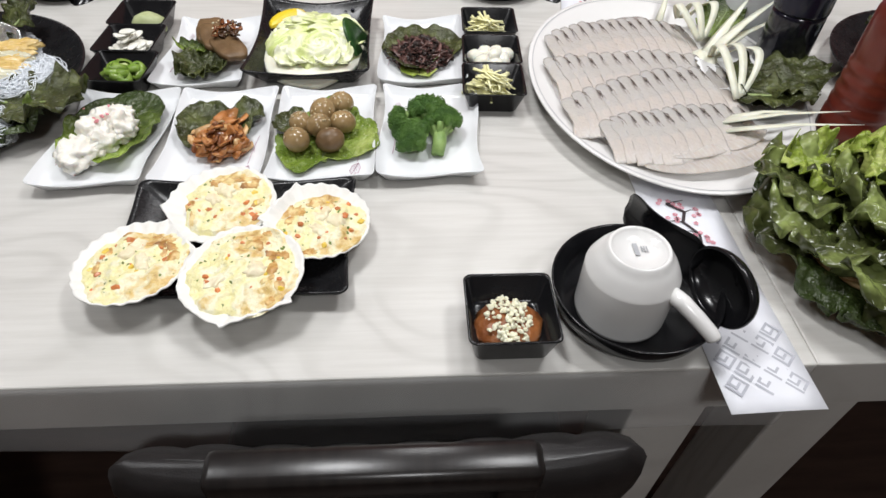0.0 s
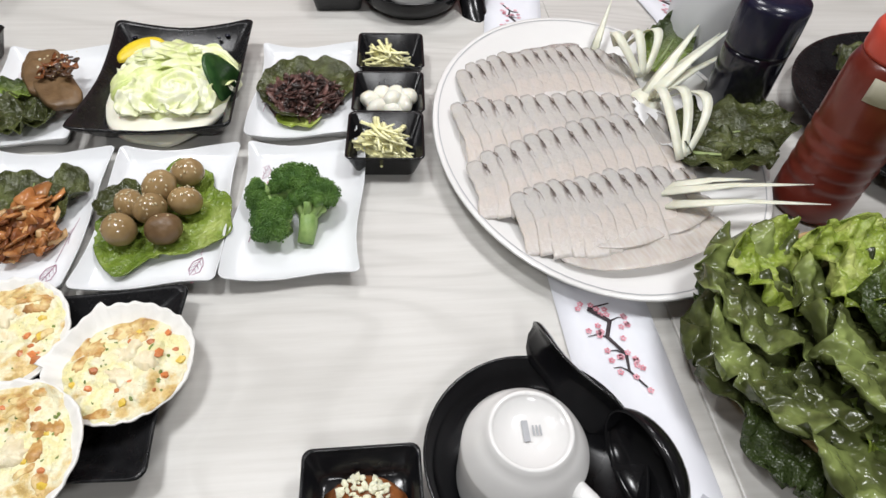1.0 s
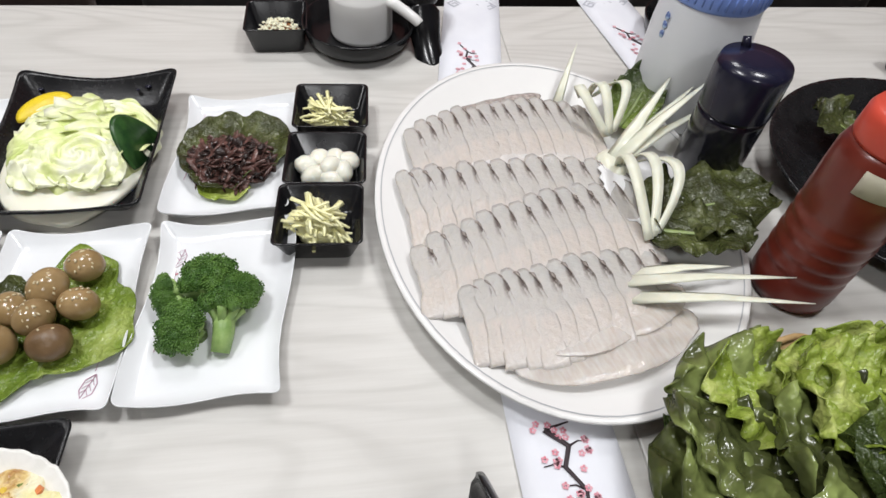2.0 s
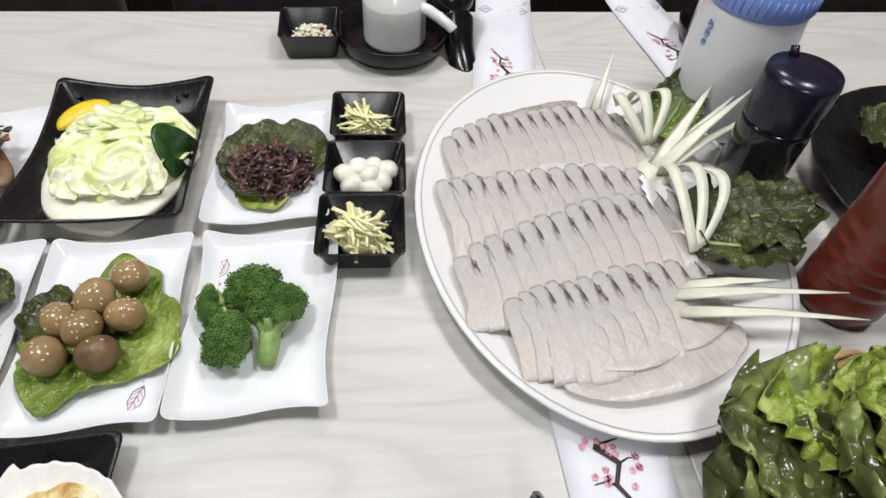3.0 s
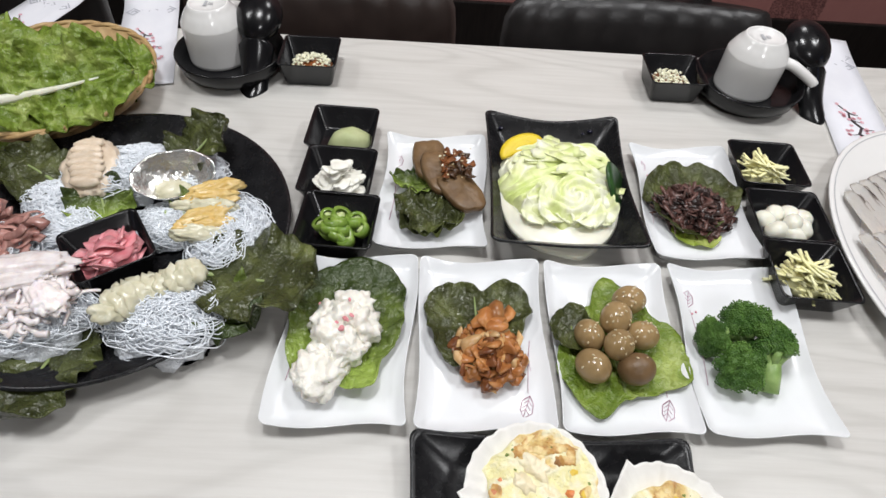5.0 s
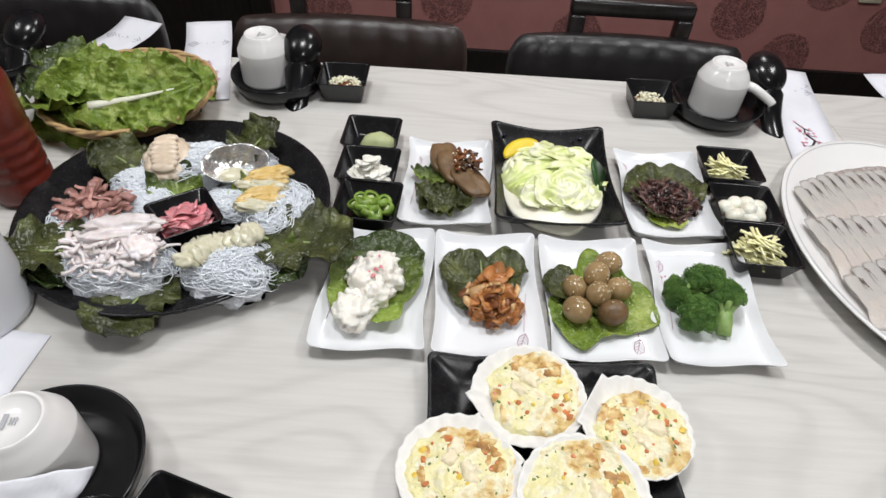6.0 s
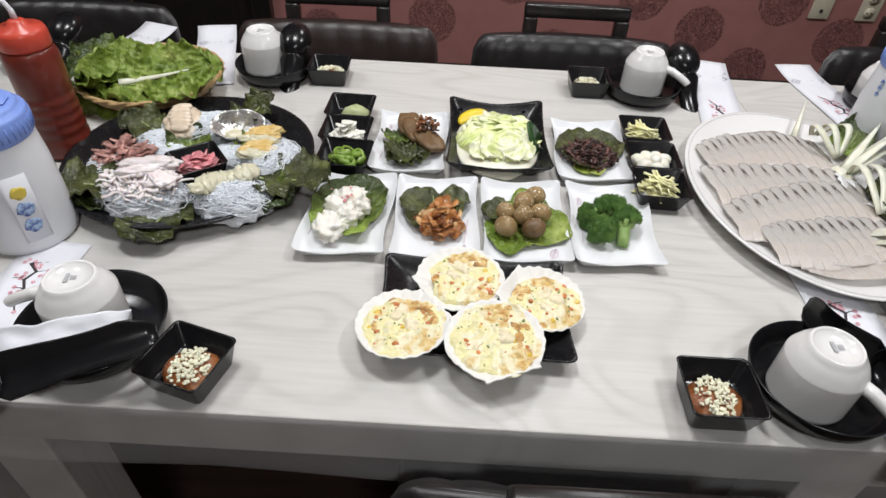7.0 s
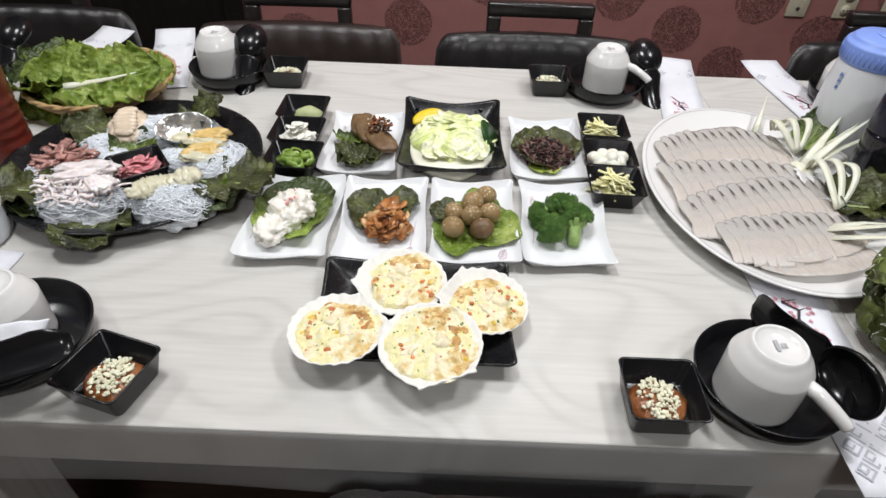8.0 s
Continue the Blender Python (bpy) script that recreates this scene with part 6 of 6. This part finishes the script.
# ---- lettuce baskets ----
def basket(x, y, r, h, label):
    b = thing("lettuce_basket", pose(x, y, TT), label, "basket", "lettuce baskets")
    part("bowl", lathe([(r * 0.62, 0.001), (r * 0.66, 0.002), (r * 0.90, h * 0.55), (r, h), (r * 0.97, h), (r * 0.86, h * 0.55), (r * 0.6, 0.006), (r * 0.2, 0.005)], 56), M_BAMBOO, b)
    bm = bmesh.new()
    n = 90
    for s in (0, 1):
        tube(bm, [((r + 0.0018 * math.cos(i * 0.9 + 3.1 * s)) * math.cos(2 * math.pi * i / n), (r + 0.0018 * math.cos(i * 0.9 + 3.1 * s)) * math.sin(2 * math.pi * i / n), h + 0.0018 * math.sin(i * 0.9 + 3.1 * s)) for i in range(n + 1)], 0.0028, 6)
    part("woven_rim", bm, M_BAMBOO, b)
    return b


basket(-0.7350, 0.602, 0.110, 0.038, "woven bamboo basket piled with green lettuce")
basket(0.3850, 0.120, 0.104, 0.036, "woven bamboo basket piled with mixed lettuce")
LT = "curly green lettuce leaf piled in a bamboo basket"
GL = "lettuce leaves in the baskets"
for lx, ly, lz, rx, ry, lr, ll, lw, sd, mt in (
        (-0.838, 0.552, 0.030, 0, 46, -82, 0.150, 0.11, 201, M_LEAFY), (-0.842, 0.580, 0.034, 1, 30, -85, 0.160, 0.12, 202, M_LEAFY),
        (-0.835, 0.610, 0.036, 1, 10, -89, 0.155, 0.12, 203, M_LEAFY), (-0.815, 0.645, 0.030, 2, -8, -97, 0.140, 0.12, 204, M_LEAFY),
        (-0.775, 0.600, 0.040, 4, 0, 100, 0.09, 0.11, 205, M_MIDGREEN), (-0.780, 0.560, 0.036, 4, 20, 120, 0.08, 0.10, 206, M_LEAFY),
        (-0.735, 0.560, 0.030, 4, 0, 150, 0.06, 0.10, 207, M_LEAFY), (-0.690, 0.600, 0.032, 4, 20, -70, 0.07, 0.09, 208, M_LEAFY),
        (-0.815, 0.650, 0.038, 4, 0, 70, 0.07, 0.09, 209, M_MIDGREEN), (-0.740, 0.600, 0.032, 2, 0, -100, 0.09, 0.13, 210, M_LEAFY)):
    leaf_thing("lettuce_leaf", pose(lx, ly, TT + lz, rx, ry, lr), ll, lw, sd, mt, LT, GL, curl=0.03, cup=0.16, ruffle=0.007, nu=56, nv=33)
big = leaf_thing("lettuce_leaf", pose(-0.745, 0.522, TT + 0.054, 6, 36, -64), 0.136, 0.098, 215, M_LEAFY, "large curly lettuce leaf with a thick white rib", GL, curl=0.06, cup=0.14, ruffle=0.010, nu=70, nv=45, pucker=0.0056, rag=0.06, rib=False)
part("leaf_rib", rib_of(0.120, 0.0058, 0.06, 0.006), M_DAIKON, big, "white thick leaf rib")
for lx, ly, lz, rx, ry, lr, ll, lw, sd, mt in (
        (0.360, 0.125, 0.044, 8, 0, 108, 0.11, 0.12, 221, M_WETGREEN), (0.365, 0.135, 0.050, 10, 0, 62, 0.11, 0.12, 222, M_WETGREEN),
        (0.370, 0.090, 0.040, 8, 0, 150, 0.11, 0.12, 223, M_WETGREEN), (0.400, 0.130, 0.050, 14, 0, 14, 0.09, 0.11, 224, M_GREEN),
        (0.400, 0.080, 0.038, 6, 0, 186, 0.11, 0.12, 225, M_MIDGREEN), (0.420, 0.130, 0.050, 12, 0, -52, 0.11, 0.12, 226, M_GREEN),
        (0.400, 0.125, 0.062, 14, 0, 84, 0.09, 0.10, 227, M_WETGREEN), (0.400, 0.110, 0.064, 16, 0, 130, 0.10, 0.11, 228, M_WETGREEN),
        (0.410, 0.110, 0.062, 14, 0, 200, 0.09, 0.10, 229, M_GREEN), (0.420, 0.120, 0.068, 18, 0, 30, 0.09, 0.10, 230, M_GREEN),
        (0.430, 0.090, 0.060, 14, 0, -110, 0.11, 0.11, 231, M_GREEN), (0.380, 0.060, 0.034, 2, 0, 168, 0.09, 0.10, 232, M_GREEN),
        (0.420, 0.110, 0.074, 22, 0, 100, 0.08, 0.10, 233, M_MIDGREEN), (0.355, 0.150, 0.054, 16, 0, 40, 0.075, 0.08, 234, M_GREEN),
        (0.440, 0.120, 0.070, 22, 0, -20, 0.10, 0.11, 235, M_GREEN), (0.410, 0.140, 0.070, 20, 0, 58, 0.08, 0.09, 236, M_GREEN)):
    leaf_thing("lettuce_leaf", pose(lx, ly, TT + 0.80 * lz, 0.6 * rx, ry, lr), ll * 0.96, lw, sd, mt, LT, GL, curl=0.10, cup=0.16, ruffle=0.0085, nu=64, nv=39, pucker=0.0042, rag=0.07)

for lx, ly, lz, rx, lr, ll, lw, sd, mt in (
        (0.350, 0.130, 0.056, -4, 96, 0.100, 0.11, 241, M_WETGREEN), (0.360, 0.100, 0.056, -6, 132, 0.105, 0.11, 242, M_MIDGREEN),
        (0.375, 0.080, 0.054, -6, 164, 0.105, 0.11, 243, M_WETGREEN), (0.400, 0.075, 0.050, -6, 190, 0.105, 0.11, 244, M_GREEN), (0.355, 0.150, 0.052, -2, 66, 0.085, 0.10, 245, M_MIDGREEN)):
    leaf_thing("lettuce_leaf", pose(lx, ly, TT + 0.84 * lz, rx, 0, lr), ll * 0.96, lw, sd, mt, "glossy lettuce leaf drooping over the basket rim", GL, curl=-0.40, cup=-0.06, ruffle=0.0075, nu=64, nv=39, pucker=0.0040, rag=0.07)


# ---- mixed seafood platters ----
def tentacle(length, r, flat=1.0):
    def f(rnd):
        a, h = rnd.uniform(0, 6.28), rnd.uniform(-1, 1)
        p = Vector((0, 0, 0))
        pts = []
        for i in range(12):
            pts.append(p.copy())
            h += rnd.uniform(-0.7, 0.7)
            p += Vector((math.cos(h), math.sin(h), 0.25 * math.sin(i * 1.1 + a))) * length / 11
        mid = sum(pts, Vector()) / 12
        return tube(bmesh.new(), [q - mid for q in pts], r * rnd.uniform(0.8, 1.2), 7, r * 0.35, flat)
    return f


def noodles(x, y, rx, ry, h, n, seed, z=0.010):
    """A tangled nest of clear noodles."""
    r_ = random.Random(seed)
    bm = bmesh.new()
    for _ in range(n):
        a0, k = r_.uniform(0, 6.28), math.sqrt(r_.random())
        c = Vector((rx * 0.55 * k * math.cos(a0), ry * 0.55 * k * math.sin(a0), 0))
        R, sp_, ph, e = r_.uniform(0.10, 0.50), r_.choice((-1, 1)) * r_.uniform(2.2, 6.5), r_.uniform(0, 6.28), r_.uniform(0.5, 1.0)
        pts = []
        for i in range(13):
            t = i / 12
            x_, y_ = c.x + rx * R * math.cos(ph + sp_ * t), c.y + ry * R * e * math.sin(ph + sp_ * t)
            q = max(0.0, 1 - (x_ / rx) ** 2 - (y_ / ry) ** 2)
            pts.append((x_, y_, 0.002 + h * math.sqrt(q) * (0.75 + 0.25 * r_.random()) + 0.003 * math.sin(9 * t + ph)))
        tube(bm, pts, 0.00055, 4)
    ob = part("noodle_nest", bm, M_NOODLE, m=pose(x, y, TT + z))
    tagged(ob, "tangled nest of clear seaweed noodles on a black platter", "noodles", "noodle nests", "stuff")
    core = part("nest_core", blob(rx * 0.86, ry * 0.86, h * 0.97, seed, 0.16, 4, 4, 0.0), M_NEST, ob)
    return ob


PX, PY = -0.5965, 0.392
for nx, ny, nrx, nry, nh, sd in ((-0.612, 0.462, 0.056, 0.040, 0.026, 1), (-0.548, 0.474, 0.042, 0.036, 0.020, 2), (-0.486, 0.392, 0.040, 0.054, 0.026, 3), (-0.512, 0.297, 0.052, 0.042, 0.031, 4), (-0.622, 0.290, 0.060, 0.042, 0.032, 5), (-0.640, 0.392, 0.038, 0.032, 0.016, 7), (-0.548, 0.402, 0.034, 0.030, 0.014, 9), (-0.655, 0.425, 0.036, 0.030, 0.018, 10), (-0.596, 0.486, 0.034, 0.026, 0.020, 8), (-0.682, 0.355, 0.044, 0.046, 0.026, 6)):
    noodles(nx, ny, nrx * 1.08, nry * 1.08, nh, 360, 300 + sd)
gt = small_dish(-0.5745, 0.3545, 36, 0.0335, 0.030, "small black square dish of pink pickled ginger", "small black relish dishes", 0.72, "relish_dish")
gt.location.z = TT + 0.012
mound("pickled_ginger", -0.5745, 0.3545, "heap of pink pickled ginger slices in a black dish", "ginger", M_PINKG, 34, curl_strip(0.030, 0.0085, 0.0010, 1.6), 54, (0.020, 0.017), 0.026, 0.020, 36, piece_name="slice")
ab = thing("abalone", pose(-0.630, 0.456, TT + 0.034, 14, 0, 12), "sliced raw abalone fanned on its frilled base", "shellfish", "")
part("foot", blob(0.027, 0.035, 0.010, 5, 0.10, 6, 4), M_ABALONE, ab)
rnda = random.Random(7)
for k in range(7):
    part("abalone_slice", blob(0.017 - 0.001 * abs(k - 3), 0.0062, 0.0036, 60 + k, 0.12, 2, 3), M_ABALONE, ab, m=pose(rnda.uniform(-0.002, 0.002), -0.022 + 0.0072 * k, 0.0105, 18, 0, rnda.uniform(-8, 8)))
sh = thing("abalone_shell", pose(-0.545, 0.441, TT + 0.036, 24, 6, 24), "open silvery mother-of-pearl abalone shell", "shell")
rows = []
for k, z in ((0.05, -0.012), (0.4, -0.010), (0.75, -0.004), (0.95, 0.005), (1.0, 0.010), (0.95, 0.0095), (0.74, -0.001), (0.4, -0.0075), (0.05, -0.0095)):
    rows.append([Vector((0.038 * k * math.cos(a), 0.025 * k * math.sin(a) + 0.004 * k, z * (1 + 0.3 * math.cos(a)) + 0.0012 * math.sin(7 * a) * k)) for a in [2 * math.pi * i / 40 for i in range(40)]])
part("shell", loft(rows), M_NACRE, sh)
part("shell_meat", blob(0.016, 0.010, 0.005, 8, 0.3, 4, 3), M_CLAM, sh, m=pose(-0.004, -0.006, -0.003))
ys = thing("yellow_shellfish", pose(-0.500, 0.400, TT + 0.040, 6, 6, 0), "folded yellow raw shellfish pieces on noodles", "shellfish")
for k in range(6):
    part("shellfish_piece", blob(0.024, 0.0085, 0.0045, 70 + k, 0.35, 2.0, 4), M_YELLOWS if k % 3 else M_CLAM, ys, m=pose(-0.004 + 0.002 * (k % 3), -0.024 + 0.0095 * k, 0.001 * k, 22, 6, 10 + 12 * (k % 3)))
sq_ = mound("sea_squirt", -0.678, 0.366, "glossy red sea squirt strips on noodles", "shellfish", M_SQUIRT, 40, tentacle(0.046, 0.0050, 0.35), 55, (0.030, 0.024), 0.014, 0.030, piece_name="strip")
oc = mound("octopus", -0.620, 0.297, "pale pink raw octopus pieces on noodles", "shellfish", M_SQUID, 60, tentacle(0.040, 0.0036, 0.7), 56, (0.044, 0.028), 0.013, 0.038, 10, piece_name="tentacle")
part("octopus_body", blob(0.038, 0.013, 0.009, 6, 0.25, 2, 4), M_SQUID, oc, m=pose(0.006, 0.020, 0.016, 0, 0, 2))
part("octopus_body", blob(0.030, 0.008, 0.007, 12, 0.25, 2, 4), M_SQUID, oc, m=pose(-0.004, 0.006, 0.015, 0, 0, 8))
part("octopus_body", blob(0.022, 0.012, 0.007, 7, 0.3, 2, 4), M_SQUID, oc, m=pose(0.026, -0.010, 0.012, 0, 0, -50))
cl = thing("clam_meat", pose(-0.520, 0.310, TT + 0.042, 0, 0, 42), "row of ivory sliced raw clam on noodles", "shellfish")
for k in range(9):
    u = k / 8
    part("clam_piece", blob(0.0085 + 0.003 * (1 - u), 0.0150 - 0.003 * u, 0.0070, 90 + k, 0.35, 2.2, 3), M_CLAM, cl, m=pose(-0.034 + 0.068 * u, 0.004 * math.sin(5 * u), 0.002 * math.sin(9 * u), 20, 15, 10 * math.sin(6 * u) + 90 * (k == 0)))
for lx, ly, lz, rx, lr, ll, lw, sd, mt in (
        (-0.497, 0.345, 0.022, 4, -100, 0.106, 0.094, 251, M_DKGREEN), (-0.500, 0.335, 0.016, 2, -128, 0.075, 0.06, 252, M_MIDGREEN), (-0.650, 0.310, 0.022, 10, 112, 0.085, 0.075, 253, M_DKGREEN),
        (-0.585, 0.290, 0.012, 0, 172, 0.085, 0.080, 254, M_DKGREEN), (-0.560, 0.470, 0.020, 24, -46, 0.075, 0.062, 255, M_DKGREEN), (-0.650, 0.440, 0.016, 8, 66, 0.078, 0.070, 256, M_DKGREEN),
        (-0.640, 0.330, 0.012, 2, 140, 0.085, 0.07, 257, M_MIDGREEN), (-0.540, 0.400, 0.020, 10, -60, 0.05, 0.05, 258, M_MIDGREEN), (-0.600, 0.400, 0.016, 10, 30, 0.05, 0.06, 259, M_MIDGREEN)):
    leaf_thing("lettuce_leaf", pose(lx, ly, TT + lz, rx, 0, lr), ll, lw, sd, mt, "dark green lettuce leaf edging the seafood platter", "platter garnish leaves", curl=0.22, cup=0.22, ruffle=0.007, rag=0.04, pucker=0.0018)

# the neighbouring platter
for nx, ny, sd in ((0.590, 0.400, 11), (0.680, 0.350, 12), (0.650, 0.460, 13)):
    noodles(nx, ny, 0.046, 0.044, 0.022, 90, 300 + sd)
for lx, ly, lz, rx, lr, ll, lw, sd, mt in ((0.610, 0.440, 0.018, 12, 50, 0.08, 0.07, 271, M_DKGREEN), (0.600, 0.380, 0.018, 8, 110, 0.085, 0.07, 272, M_MIDGREEN), (0.620, 0.340, 0.016, 6, 150, 0.08, 0.07, 273, M_DKGREEN), (0.68, 0.47, 0.018, 12, -10, 0.08, 0.07, 274, M_DKGREEN)):
    leaf_thing("lettuce_leaf", pose(lx, ly, TT + lz, rx, 0, lr), ll, lw, sd, mt, "dark green lettuce leaf edging the seafood platter", "platter garnish leaves", curl=0.22, cup=0.22, ruffle=0.007, rag=0.04, pucker=0.0018)
ab2 = thing("abalone", pose(0.588, 0.420, TT + 0.034, 10, 0, 60), "sliced raw abalone fanned on its frilled base", "shellfish")
part("foot", blob(0.024, 0.030, 0.010, 6, 0.10, 6, 4), M_ABALONE, ab2)
for k in range(5):
    part("abalone_slice", blob(0.015, 0.0062, 0.0036, 66 + k, 0.12, 2, 3), M_CREAM, ab2, m=pose(0, -0.016 + 0.0075 * k, 0.0105, 18, 0, 0))
